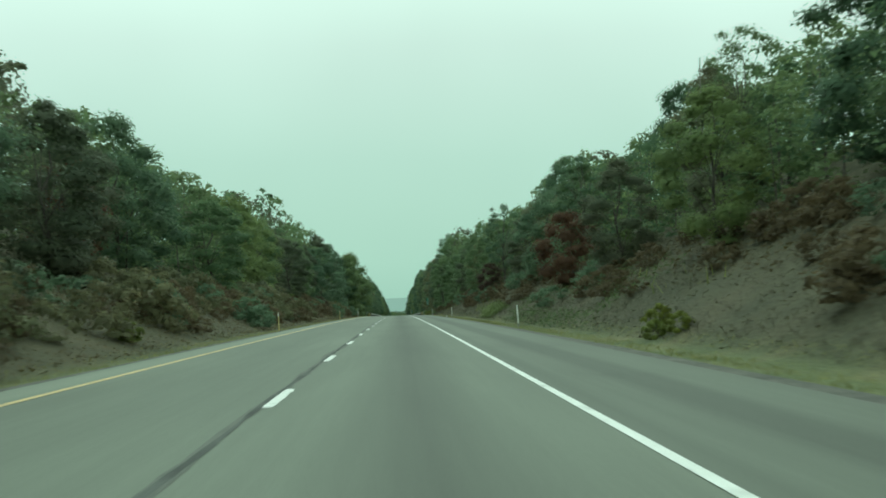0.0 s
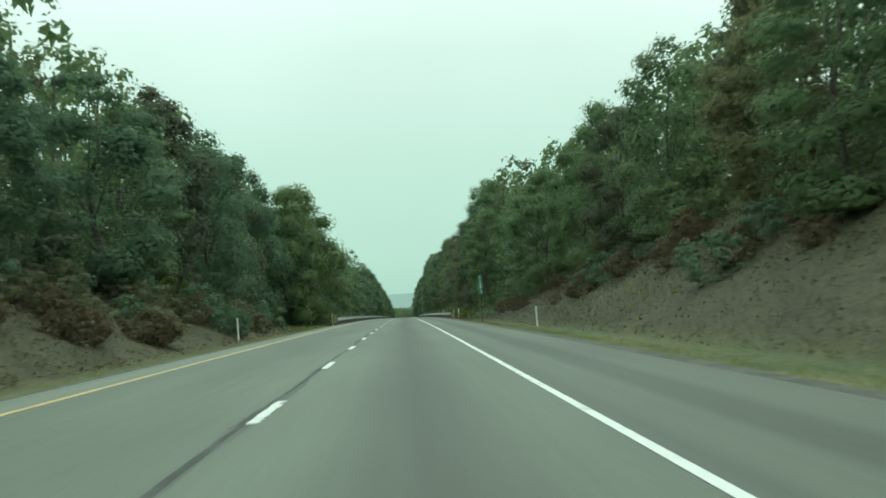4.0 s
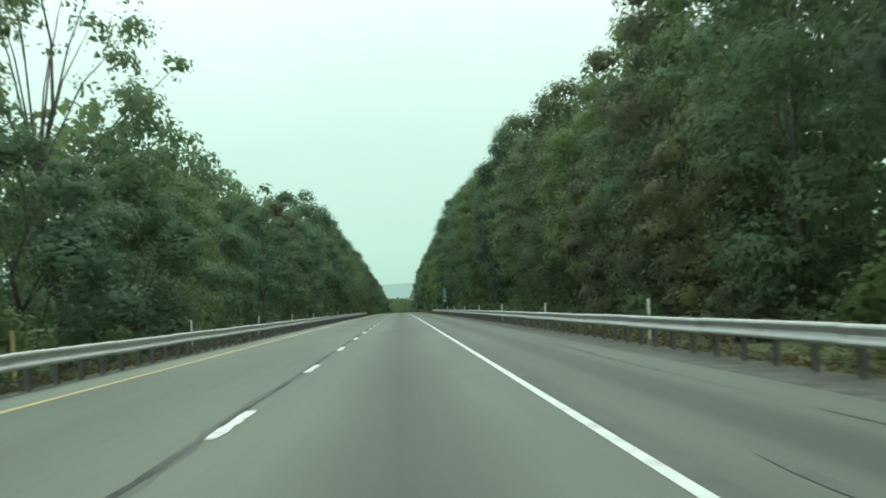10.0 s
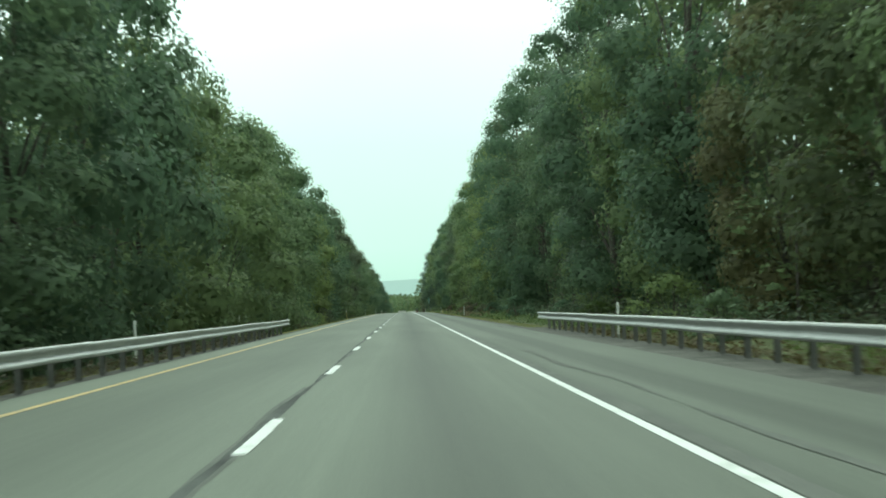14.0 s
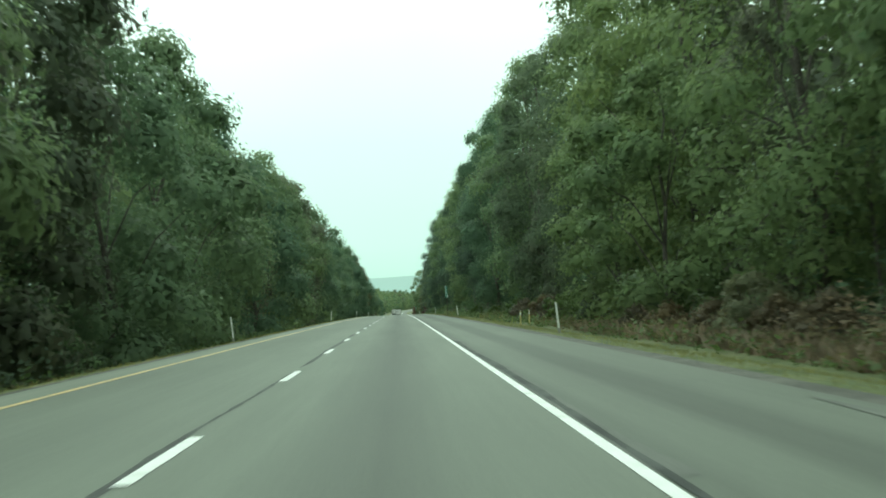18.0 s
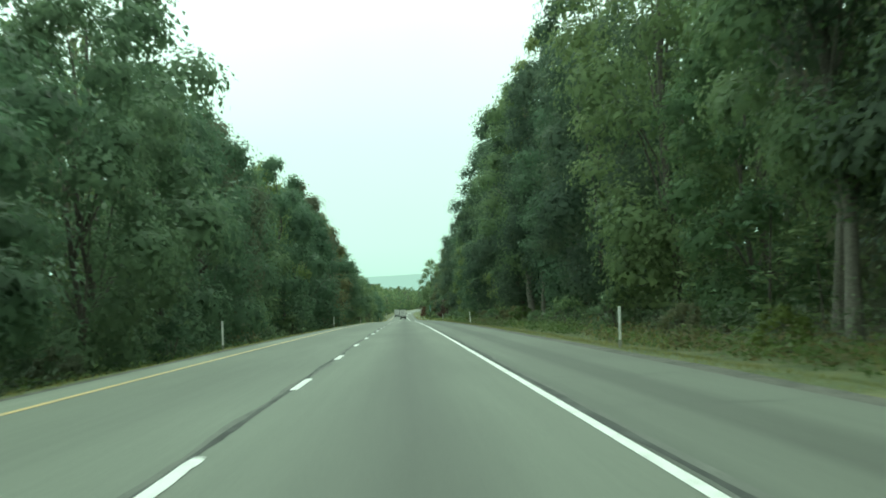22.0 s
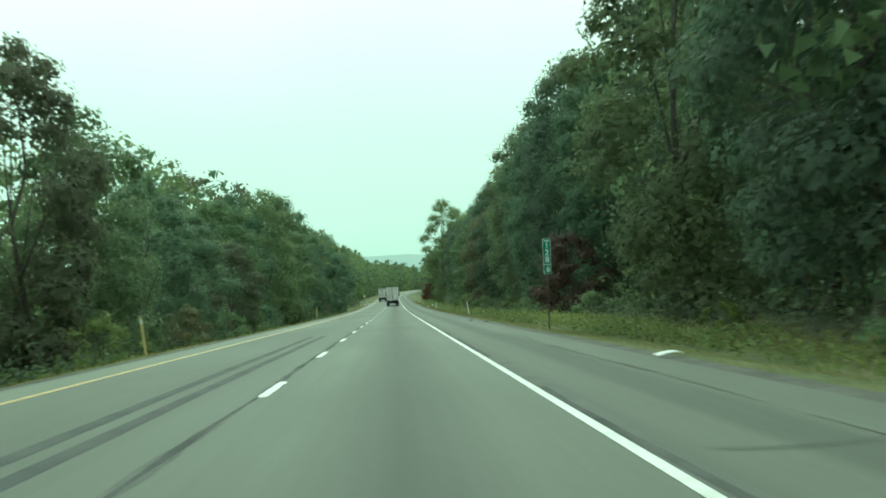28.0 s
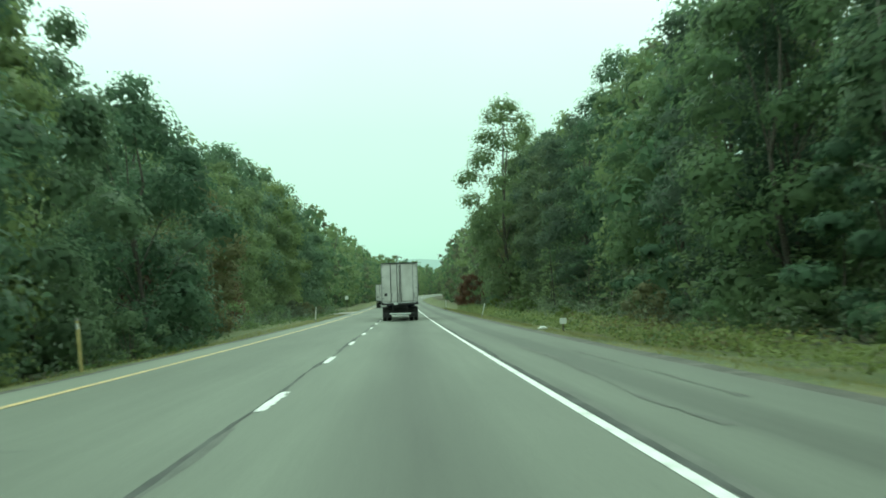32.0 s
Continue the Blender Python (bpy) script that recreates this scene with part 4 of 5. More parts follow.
# scrub over the cut slopes, thicker towards the trees
def scrub(name, mat, seed, count, sides, big, label):
    """Many low bushes grown into one another along the slopes."""
    rs = np.random.RandomState(seed)
    bases = [crown_leaves(rs, 1.5, 1.2, 0.03, 900, 0.12, 14) for _ in range(3)]
    pts, normals = [], []
    for i in range(count):
        right = i % 2 == 0 if sides == 2 else False
        y = rs.uniform(4, 300 if right else 246)
        x = rs.choice((10.5, 12.5, 13.8, 15.0)) + rs.uniform(-0.8, 0.8) if right else -(rs.choice((9.6, 11.0, 12.3, 13.6)) + rs.uniform(-0.7, 0.7))
        k = big * rs.uniform(0.6, 1.25)
        w = rs.uniform(0, 6.28)
        turn = np.array(((math.cos(w), math.sin(w), 0), (-math.sin(w), math.cos(w), 0), (0, 0, 1)))
        q, soft, _ = bases[i % 3]
        pts.append(q @ turn * np.array((k, k, k * rs.uniform(0.7, 1.0))) + np.array((x, y, ground_z(x, y) - 0.05)))
        normals.append(soft @ turn)
    tagged(new(name, loose_mesh(name, np.concatenate(pts), M[mat], np.concatenate(normals))), label, "scrub", kind="stuff")


scrub("scrub", "shrub_brown", 41, 210, 2, 1.0, "dry brown scrub grown together on the cut slopes")
scrub("scrub", "leaf", 42, 84, 2, 1.2, "dark green scrub among the brown on the cut slopes")
scrub("scrub", "leaf_rust", 43, 90, 1, 1.2, "rust-tinged scrub on the slope by the yellow line")
y = 20.0
while y < 1420:
    x = (11.2 if y > 330 else 15.0) + rng.uniform(-1, 1.2)
    shrub(rng.choice((0, 1, 1, 2, 5, 0)) if y > 330 else rng.choice((3, 3, 2, 1, 0)), x, y, rng.uniform(0.7, 1.3))
    x = -(10.6 if y > 280 else 13.0) + rng.uniform(-1, 1)
    shrub(rng.choice((1, 1, 2, 5, 1)) if y > 280 else rng.choice((3, 3, 2, 0)), x, y + 5, rng.uniform(0.7, 1.3))
    y += rng.uniform(11, 17)


def undergrowth(name, count, xa, xb, ya, yb, size, tall, mat, seed, label, keep=None):
    """Low leafy stems scattered over a strip of ground."""
    rs = np.random.RandomState(seed)
    x, y = rs.uniform(xa, xb, count), rs.uniform(ya, yb, count)
    if keep:
        ok = np.array([keep(a, b) for a, b in zip(x, y)])
        x, y = x[ok], y[ok]
    k = len(x)
    z = np.array([ground_z(a + road_x(b), b) for a, b in zip(x, y)])
    x = x + np.array([road_x(b) for b in y])
    h = tall * rs.uniform(0.35, 1.15, k)
    w = size * rs.uniform(0.5, 1.2, k)
    a = rs.uniform(0, math.pi * 2, k)
    ux, uy = np.cos(a) * w, np.sin(a) * w
    bend = rs.normal(size=(k, 2)) * h[:, None] * 0.45
    foot = np.stack([x, y, z - 0.03], 1)
    top = np.stack([x + bend[:, 0], y + bend[:, 1], z + h], 1)
    side = np.stack([ux, uy, np.zeros(k)], 1)
    q = np.stack([foot + side * 0.5, foot - side * 0.5, top], 1)
    face = np.cross(q[:, 1] - q[:, 0], q[:, 2] - q[:, 0])
    back = face[:, 1] > 0
    q[back] = q[back][:, ::-1]
    soft = np.stack([rs.normal(size=k) * 0.35, rs.normal(size=k) * 0.35 - 0.25, np.ones(k)], 1)
    soft /= np.linalg.norm(soft, axis=1)[:, None]
    tagged(new(name, loose_mesh(name, q, M[mat], soft)), label, "undergrowth", kind="stuff")


def brush(name, count, xa, xb, ya, yb, size, tall, mat, seed, label, keep=None):
    """A low tangle: small leaves in a mounded layer over the ground, lying roughly along its slope."""
    rs = np.random.RandomState(seed)
    x, y = rs.uniform(xa, xb, count), rs.uniform(ya, yb, count)
    if keep:
        ok = np.array([keep(a, b) for a, b in zip(x, y)])
        x, y = x[ok], y[ok]
    k = len(x)
    mound = np.array([0.6 + 0.9 * max(-0.5, noise.noise(Vector((a * 0.55, b * 0.5, seed)))) for a, b in zip(x, y)])
    low = np.array([ground_z(a, b) for a, b in zip(x, y)])
    fall = (np.array([ground_z(a + 0.8, b) for a, b in zip(x, y)]) - low) / 0.8
    up = np.stack([-fall, np.zeros(k), np.ones(k)], 1)
    up /= np.linalg.norm(up, axis=1)[:, None]
    p = np.stack([x, y, low], 1) + up * (tall * mound * rs.uniform(0.05, 1.0, k))[:, None]
    loose = min(1.0, 0.25 + tall)
    nrm = up + rs.normal(size=(k, 3)) * 0.55 * loose
    nrm /= np.linalg.norm(nrm, axis=1)[:, None]
    a = np.cross(nrm, rs.normal(size=(k, 3)))
    a /= np.linalg.norm(a, axis=1)[:, None]
    b = np.cross(nrm, a)
    s = (size * rs.uniform(0.6, 1.3, k))[:, None]
    q = np.stack([p - a * s * 0.6 - b * s * 0.35, p - a * s * 0.3 + b * s * 0.45, p + a * s * 0.75], 1)
    soft = up + rs.normal(size=(k, 3)) * 0.2
    soft /= np.linalg.norm(soft, axis=1)[:, None]
    face = np.cross(q[:, 1] - q[:, 0], q[:, 2] - q[:, 0])
    back = (face * soft).sum(1) < 0
    q[back] = q[back][:, ::-1]
    tagged(new(name, loose_mesh(name, q, M[mat], soft)), label, "undergrowth", kind="stuff")


def patchy(scale, level, off=0.0):
    return lambda x, y: noise.noise(Vector((x * scale * 2 + off, y * scale, off))) > level


undergrowth("verge_grass", 130000, 5.75, 8.3, -5, 1440, 0.03, 0.09, "grass_dry", 1, "short dry verge grass beside the shoulder", lambda x, y: x > 6.5 or not 304 < y < 608)
undergrowth("verge_grass", 56000, -8.6, -6.85, -5, 1440, 0.03, 0.1, "grass_dry", 2, "short dry verge grass beside the yellow line", lambda x, y: x < -7.1 or not 272 < y < 615)
brush("rank_weeds", 40000, 8.6, 11.6, 680, 1330, 0.14, 0.85, "weed_rank", 23, "rank reddish-brown weeds in patches before the wood", patchy(0.025, 0.05, 31.0))
brush("lush_weeds", 44000, 8.1, 11.2, 1090, 1440, 0.13, 0.85, "weed_lush", 24, "lush yellow-green weeds before the conifers")
brush("tall_weeds", 90000, 8.3, 11.4, 300, 1440, 0.14, 0.8, "weed", 3, "tall green weeds before the wood", patchy(0.05, -0.2))
brush("tall_weeds", 40000, -11.5, -8.5, 280, 1440, 0.13, 0.55, "weed", 4, "tall green weeds before the dense wood", patchy(0.05, -0.1, 4.0))
# thickets take the darker leaf colour to paint in shade below the trees
brush("thicket", 80000, 10.9, 15.0, 290, 1440, 0.15, 1.9, "leaf_dark", 34, "leafy thicket, shade under the trees' edge put into its dark green", lambda x, y: x > 14.0 or not 962 < y < 1004)
brush("thicket", 66000, -14.5, -9.8, 294, 1440, 0.15, 1.5, "leaf_dark", 35, "leafy thicket by the yellow line, tree shade put into its dark green")
undergrowth("seed_heads", 16000, 8.2, 11.5, 690, 1440, 0.02, 0.8, "grass_dry", 33, "thin pale seed heads standing over the weeds", patchy(0.04, 0.1, 15.0))
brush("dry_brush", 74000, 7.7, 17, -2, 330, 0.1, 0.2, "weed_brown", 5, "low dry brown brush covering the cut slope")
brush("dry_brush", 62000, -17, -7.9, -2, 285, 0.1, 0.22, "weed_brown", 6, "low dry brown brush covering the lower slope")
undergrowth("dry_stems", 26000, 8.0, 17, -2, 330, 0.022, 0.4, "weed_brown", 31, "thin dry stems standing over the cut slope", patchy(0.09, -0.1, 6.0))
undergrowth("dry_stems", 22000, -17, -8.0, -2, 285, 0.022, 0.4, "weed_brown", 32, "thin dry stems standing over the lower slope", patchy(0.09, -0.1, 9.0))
brush("olive_brush", 36000, 7.6, 17, -2, 330, 0.11, 0.3, "weed_rank", 7, "olive-green brush in drifts over the cut slope", patchy(0.05, 0.08, 2.0))
brush("olive_brush", 40000, -17, -8.0, -2, 285, 0.11, 0.36, "weed_rank", 8, "olive-green brush in drifts over the lower slope", patchy(0.05, -0.05, 7.0))
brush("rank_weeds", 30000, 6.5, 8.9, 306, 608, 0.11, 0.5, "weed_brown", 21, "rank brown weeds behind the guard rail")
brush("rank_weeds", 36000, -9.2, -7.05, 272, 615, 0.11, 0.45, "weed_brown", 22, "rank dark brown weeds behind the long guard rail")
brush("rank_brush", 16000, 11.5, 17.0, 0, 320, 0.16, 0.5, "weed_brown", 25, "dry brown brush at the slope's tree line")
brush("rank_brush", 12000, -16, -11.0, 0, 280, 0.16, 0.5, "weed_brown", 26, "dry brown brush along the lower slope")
brush("bank_weeds", 9000, 7.6, 13.0, 52, 92, 0.1, 0.6, "weed", 27, "dark green weeds over the first slope's foot", lambda x, y: patchy(0.16, -0.2 if x < 9.0 else 0.05, 3.0)(x, y))
brush("bank_grass", 12000, -12.5, -7.4, 248, 296, 0.08, 0.35, "weed", 39, "green grass and weeds on the bank before the long guard rail", lambda x, y: x < -8.4 or y < 272)
brush("goldenrod", 3600, 8.5, 10.6, 1164, 1192, 0.08, 0.95, "weed_yellow", 40, "yellow goldenrod among the verge weeds", patchy(0.12, -0.05, 3.0))
undergrowth("bramble_bank", 10000, 8.9, 12.8, 690, 768, 0.26, 0.6, "weed_rust", 28, "rust-brown brambles and weeds before the wood")
brush("bank_weeds", 5200, 7.8, 9.6, 97, 110, 0.1, 1.3, "weed_lush", 36, "lush yellow-green weeds at the foot of the cut slope", patchy(0.14, -0.25, 5.0))
brush("bramble_bank", 9000, 10.0, 12.9, 726, 766, 0.12, 1.5, "weed_rust", 37, "heaped rust-brown brambles before the wood", patchy(0.1, -0.3, 8.0))
brush("olive_weeds", 9000, 8.4, 11.8, 955, 1020, 0.11, 0.75, "weed_rank", 38, "olive and brown weeds before the dim stems", patchy(0.08, -0.3, 12.0))
undergrowth("goldenrod", 4000, 8.2, 12, 0, 1440, 0.09, 0.6, "weed_yellow", 9, "yellow goldenrod in loose patches", patchy(0.03, 0.33, 11.0))


# ---- guard rails ----
def beam_mesh(length):
    prof = ((0.0, 0.155), (0.035, 0.152), (0.075, 0.132), (0.086, 0.105), (0.076, 0.08), (0.025, 0.032), (0.012, 0.0), (0.025, -0.032), (0.076, -0.08), (0.086, -0.105), (0.075, -0.132), (0.035, -0.152), (0.0, -0.155))
    verts, faces = [], []
    for y in (0.0, length):
        verts += [(p[0], y, p[1]) for p in prof] + [(p[0] - 0.006, y, p[1]) for p in prof]
    k = len(prof)
    for i in range(k - 1):
        faces.append((i, i + 1, 2 * k + i + 1, 2 * k + i))
        faces.append((k + i + 1, k + i, 3 * k + i, 3 * k + i + 1))
    for i in (0, k - 1):
        faces.append((i, k + i, 3 * k + i, 2 * k + i))
    return mesh_of("beam", verts, faces, M["steel"])


def guard_rail(x, face, ya, yb, label):
    root = tagged(new("guard_rail"), label, "guard rail", "guard rails")
    root.matrix_basis = pose(x, ya, road_z(ya))
    step = 3.81 * 0.92
    beam, post, block = beam_mesh(step + 0.12), bpy.data.meshes.new("post"), bpy.data.meshes.new("spacer_block")
    bm = box(0.012, 0.11, 1.3, (0, 0, 0.05))
    for s in (-1, 1):
        box(0.1, 0.012, 1.3, (0, s * 0.052, 0.05), 0, bm)
    bm.to_mesh(post), bm.free()
    bm = box(0.16, 0.14, 0.34, (0, 0, 0), 0.015)
    bm.to_mesh(block), bm.free()
    bolt = bpy.data.meshes.new("bolt")
    bm = rod(0.022, 0.02, (0, 0, 0), "X", 8)
    bm.to_mesh(bolt), bm.free()
    post.materials.append(M["steel_dull"]), block.materials.append(M["wood_post"]), bolt.materials.append(M["steel"])
    y, i = ya, 0
    while y < yb:
        dz = road_z(y) - road_z(ya)
        b = part("beam", beam, None, root)
        b.matrix_basis = pose(0, y - ya, dz + 0.56 + 0.006 * math.sin(i * 1.7), road_tilt(y), 0, 0) @ Matrix.Diagonal((face, 1, 1, 1))
        for half in (0.0, 0.5):
            yy = y + half * step
            dz = road_z(yy) - road_z(ya)
            part("post", post, None, root).matrix_basis = pose(-face * 0.22, yy - ya, dz, 0, 0, 0)
            part("spacer_block", block, None, root).matrix_basis = pose(-face * 0.09, yy - ya, dz + 0.56)
        part("bolt", bolt, None, root).matrix_basis = pose(face * 0.02, y - ya + 0.06, dz + 0.56)
        y += step
        i += 1
    return root


guard_rail(6.12, -1, 307, 607, "galvanised steel guard rail on short posts beside the shoulder")
guard_rail(-6.62, 1, 273, 614, "galvanised steel guard rail on short posts beside the yellow edge line")


# striped markers and bent ends where the rails begin
def rail_marker(x, y, label):
    root = tagged(new("hazard_marker"), label, "marker post", "rail end markers")
    root.matrix_basis = pose(x, y, ground_z(x, y))
    part("post", box(0.06, 0.05, 1.5, (0, 0.03, 0.6), 0.008), M["sign_back"], root)
    part("panel", box(0.28, 0.012, 0.62, (0, 0, 0.55), 0.004), M["yellow_plastic"], root, "yellow panel with black stripes")
    for i in range(4):
        bm = box(0.4, 0.006, 0.065, (0, 0, 0))
        bmesh.ops.transform(bm, matrix=pose(0, -0.011, 0.33 + 0.15 * i, 0, 38, 0), verts=bm.verts)
        for v in bm.verts:
            v.co.x = max(-0.135, min(0.135, v.co.x))
        part("stripe", bm, M["black"], root)
    return root


rail_marker(6.35, 306.2, "yellow and black striped marker at the rail's end")
rail_marker(-6.75, 272.4, "yellow and black striped marker at the far rail's end")


def tall_marker(x, y, h, lean, label):
    root = tagged(new("marker_post"), label, "marker post", "yellow marker posts")
    root.matrix_basis = pose(x, y, ground_z(x, y), 0, lean, 0)
    part("blade", box(0.082, 0.03, h, (0, 0, h / 2 - 0.05), 0.012), M["yellow_plastic"], root)
    part("cap", box(0.088, 0.036, 0.07, (0, 0, h - 0.08), 0.01), M["grey_plastic"], root)
    part("reflector", box(0.07, 0.008, 0.14, (0, -0.022, h - 0.24), 0.003), M["sign_white"], root)


def delineator(x, y, h=1.25, lean=0.0, mat="white_plastic", label="slim white plastic delineator post in the verge"):
    root = tagged(new("delineator_post"), label, "delineator post", "roadside delineators")
    root.matrix_basis = pose(x, y, ground_z(x, y), 0, lean, 0)
    bm = bmesh.new()
    for s, turn in ((-1, 12), (1, -12)):
        g = bmesh.ops.create_cube(bm, size=1.0, matrix=pose(s * 0.018, 0, h / 2 - 0.1, 0, 0, s * 14) @ Matrix.Diagonal((0.04, 0.012, h + 0.1, 1)))
    part("blade", bm, M[mat], root)
    part("foot", box(0.09, 0.05, 0.3, (0, 0, 0.07), 0.01), M["grey_plastic"], root)
    part("reflector", box(0.062, 0.006, 0.16, (0, -0.016, h - 0.22), 0.003), M["sign_white" if mat == "white_plastic" else "yellow_plastic"], root)


rng = random.Random(3)
for y in (64, 138.4, 215, 291, 680, 756, 830, 904, 978, 1053, 1279, 1436):
    delineator(6.4, y, 1.25, rng.uniform(-5, 2))
delineator(6.35, 1202.5, 1.3, -8)
delineator(6.4, 1359, 1.2, 14)
for i in (0, 1, 2, 3, 4, 5, 6, 7, 8, 9, 10, 12):
    delineator(6.42, 343 + 20.62 * i, 1.28, rng.uniform(-3, 3), label="white delineator post behind the guard rail")
for i, y in enumerate((212, 766, 841, 918, 992, 1066, 1218, 1362)):
    delineator(-7.5, y, 1.25, rng.uniform(-5, 5), "yellow_plastic" if i == 6 else "white_plastic", "slim weathered delineator post by the yellow line")
for i in range(16):
    delineator(-8.3, 297 + 20.85 * i, 1.4, rng.uniform(-3, 3), "yellow_plastic" if i % 5 == 1 else "white_plastic", "delineator post behind the long guard rail")
for x, y, h, lean in ((-7.6, 74, 1.2, -2), (-7.6, 148, 1.25, 0), (-7.03, 272.3, 1.25, -3), (-7.5, 697, 1.3, -4), (-7.5, 1143, 1.25, -7), (-7.45, 1293, 1.3, -4), (7.4, 779, 0.95, 2), (6.5, 306.5, 1.25, 1), (8.4, 783, 1.0, 0)):
    tall_marker(x, y, h, lean, "weathered yellow marker post in the grass")


# ---- mile signs ----
def text_part(body, size, at, mat, parent, name="lettering", squeeze=1.0):
    cu = bpy.data.curves.new(name, "FONT")
    cu.body, cu.size, cu.align_x, cu.align_y, cu.extrude, cu.offset = body, size, "CENTER", "CENTER", 0.002, 0.004
    tmp = bpy.data.objects.new(name, cu)
    me = bpy.data.meshes.new_from_object(tmp)
    bpy.data.objects.remove(tmp)
    bpy.data.curves.remove(cu)
    me.materials.clear()
    me.materials.append(mat)
    me.transform(Matrix.Translation(at) @ pose(0, 0, 0, 90, 0, 0) @ Matrix.Diagonal((squeeze, 1, 1, 1)))
    return part(name, me, None, parent)


def panel_part(name, w, h, at, mat, parent, r=0.04, thick=0.006, label=""):
    verts, faces = [], []
    ring = []
    for cx, cz, a0 in ((w / 2 - r, h / 2 - r, 0), (-w / 2 + r, h / 2 - r, 90), (-w / 2 + r, -h / 2 + r, 180), (w / 2 - r, -h / 2 + r, 270)):
        for i in range(5):
            a = radians(a0 + 22.5 * i)
            ring.append((cx + r * math.cos(a), cz + r * math.sin(a)))
    k = len(ring)
    for y in (-thick / 2, thick / 2):
        verts += [(at[0] + x, at[1] + y, at[2] + z) for x, z in ring]
    faces = [tuple(range(k)), tuple(range(2 * k - 1, k - 1, -1))] + [(i + k, (i + 1) % k + k, (i + 1) % k, i) for i in range(k)]
    return part(name, mesh_of(name, verts, faces, mat), None, parent, label)


def sign_post(root, h):
    bm = box(0.05, 0.012, h + 0.5, (0, 0.012, h / 2 - 0.25))
    for s in (-1, 1):
        box(0.012, 0.03, h + 0.5, (s * 0.028, 0.024, h / 2 - 0.25), 0, bm)
    part("post", bm, M["sign_back"], root, "dark rusty U-channel post")


def mile_sign(x, y, digits, tenth, lean, peeled=False):
    root = tagged(new("mile_sign"), "narrow green mile marker sign on a dark steel post", "road sign", "mile markers")
    root.matrix_basis = pose(x, y, ground_z(x, y), 0, lean, 0)
    base = 3.18
    sign_post(root, base + 0.6)
    panel_part("panel_border", 0.335, 1.56, (0, -0.004, base), M["sign_white"], root, 0.035)
    panel_part("panel", 0.31, 1.535, (0, -0.010, base), M["sign_green"], root, 0.03, 0.008)
    part("word_bar", box(0.2, 0.004, 0.055, (0, -0.017, base + 0.68)), M["sign_white"], root)
    for i, c in enumerate(digits):
        text_part(c, 0.36, (0, -0.016, base + 0.47 - 0.31 * i), M["sign_white"], root, squeeze=0.95)
    part("divider", box(0.3, 0.004, 0.02, (0, -0.017, base - 0.36)), M["sign_white"], root)
    if peeled:
        panel_part("patch", 0.2, 0.3, (0.06, -0.019, base - 0.58), M["sign_white"], root, 0.03, 0.004, "pale tenth-mile plate")
        text_part(tenth, 0.3, (0.06, -0.023, base - 0.58), M["sign_green"], root)
    else:
        text_part(tenth, 0.34, (0.03, -0.016, base - 0.57), M["sign_white"], root)
        part("decimal_point", rod(0.022, 0.004, (-0.11, -0.017, base - 0.68), "Y", 10), M["sign_white"], root)


mile_sign(6.72, 257.2, "129", "2", -1.0)
mile_sign(6.75, 862.5, "128", "8", -2.0, True)
mile_sign(6.85, 1157.5, "128", "6", 0.0)


def route_sign(x, y):
    root = tagged(new("mile_sign"), "green route and mile sign with a small white plate below", "road sign", "mile markers")
    root.matrix_basis = pose(x, y, ground_z(x, y))
    base = 3.35
    sign_post(root, base + 0.5)
    panel_part("panel_border", 0.56, 1.56, (0, -0.004, base), M["sign_white"], root, 0.04)
    panel_part("panel", 0.53, 1.53, (0, -0.010, base), M["sign_green"], root, 0.035, 0.008)
    text_part("WEST", 0.2, (0, -0.016, base + 0.62), M["sign_white"], root, squeeze=0.9)
    panel_part("shield", 0.4, 0.38, (0, -0.017, base + 0.22), M["sign_blue"], root, 0.12, 0.004, "blue route shield")
    part("shield_top", box(0.3, 0.004, 0.07, (0, -0.021, base + 0.36)), M["sign_red"], root)
    text_part("80", 0.26, (0, -0.021, base + 0.18), M["sign_white"], root)
    text_part("MILE", 0.19, (0, -0.016, base - 0.2), M["sign_white"], root, squeeze=0.95)
    text_part("129", 0.32, (0, -0.016, base - 0.52), M["sign_white"], root)
    panel_part("small_plate", 0.3, 0.3, (0, -0.006, base - 1.1), M["sign_white"], root, 0.02, 0.006, "small white plate")
    for i in range(3):
        part("word_bar", box(0.2, 0.004, 0.03, (0, -0.011, base - 1.03 - 0.07 * i)), M["grey_plastic"], root)


route_sign(6.95, 569.5)


# ---- crossover and small things at the far end ----
def small_sign(x, y, w, h, z, label):
    root = tagged(new("small_sign"), label, "road sign")
    root.matrix_basis = pose(x, y, ground_z(x, y))
    sign_post(root, z + h / 2)
    panel_part("panel", w, h, (0, -0.006, z), M["sign_white"], root, 0.04)


small_sign(-8.6, 1437, 0.5, 0.55, 2.1, "small white sign by the median crossover")
small_sign(7.2, 1317.4, 0.3, 0.26, 0.5, "low white marker sign in the grass")
verts = [(x, y, max(ground_z(x, y), road_z(y) - 0.3) + 0.06) for y in (1405, 1411, 1417, 1423) for x in (-6.4, -9, -12, -16, -22, -30)]
tagged(new("crossover", mesh_of("crossover", verts, [(j * 6 + i, j * 6 + i + 1, (j + 1) * 6 + i + 1, (j + 1) * 6 + i) for j in range(3) for i in range(5)], M["pale_gravel"])), "pale gravel median crossover", "track", kind="structure")


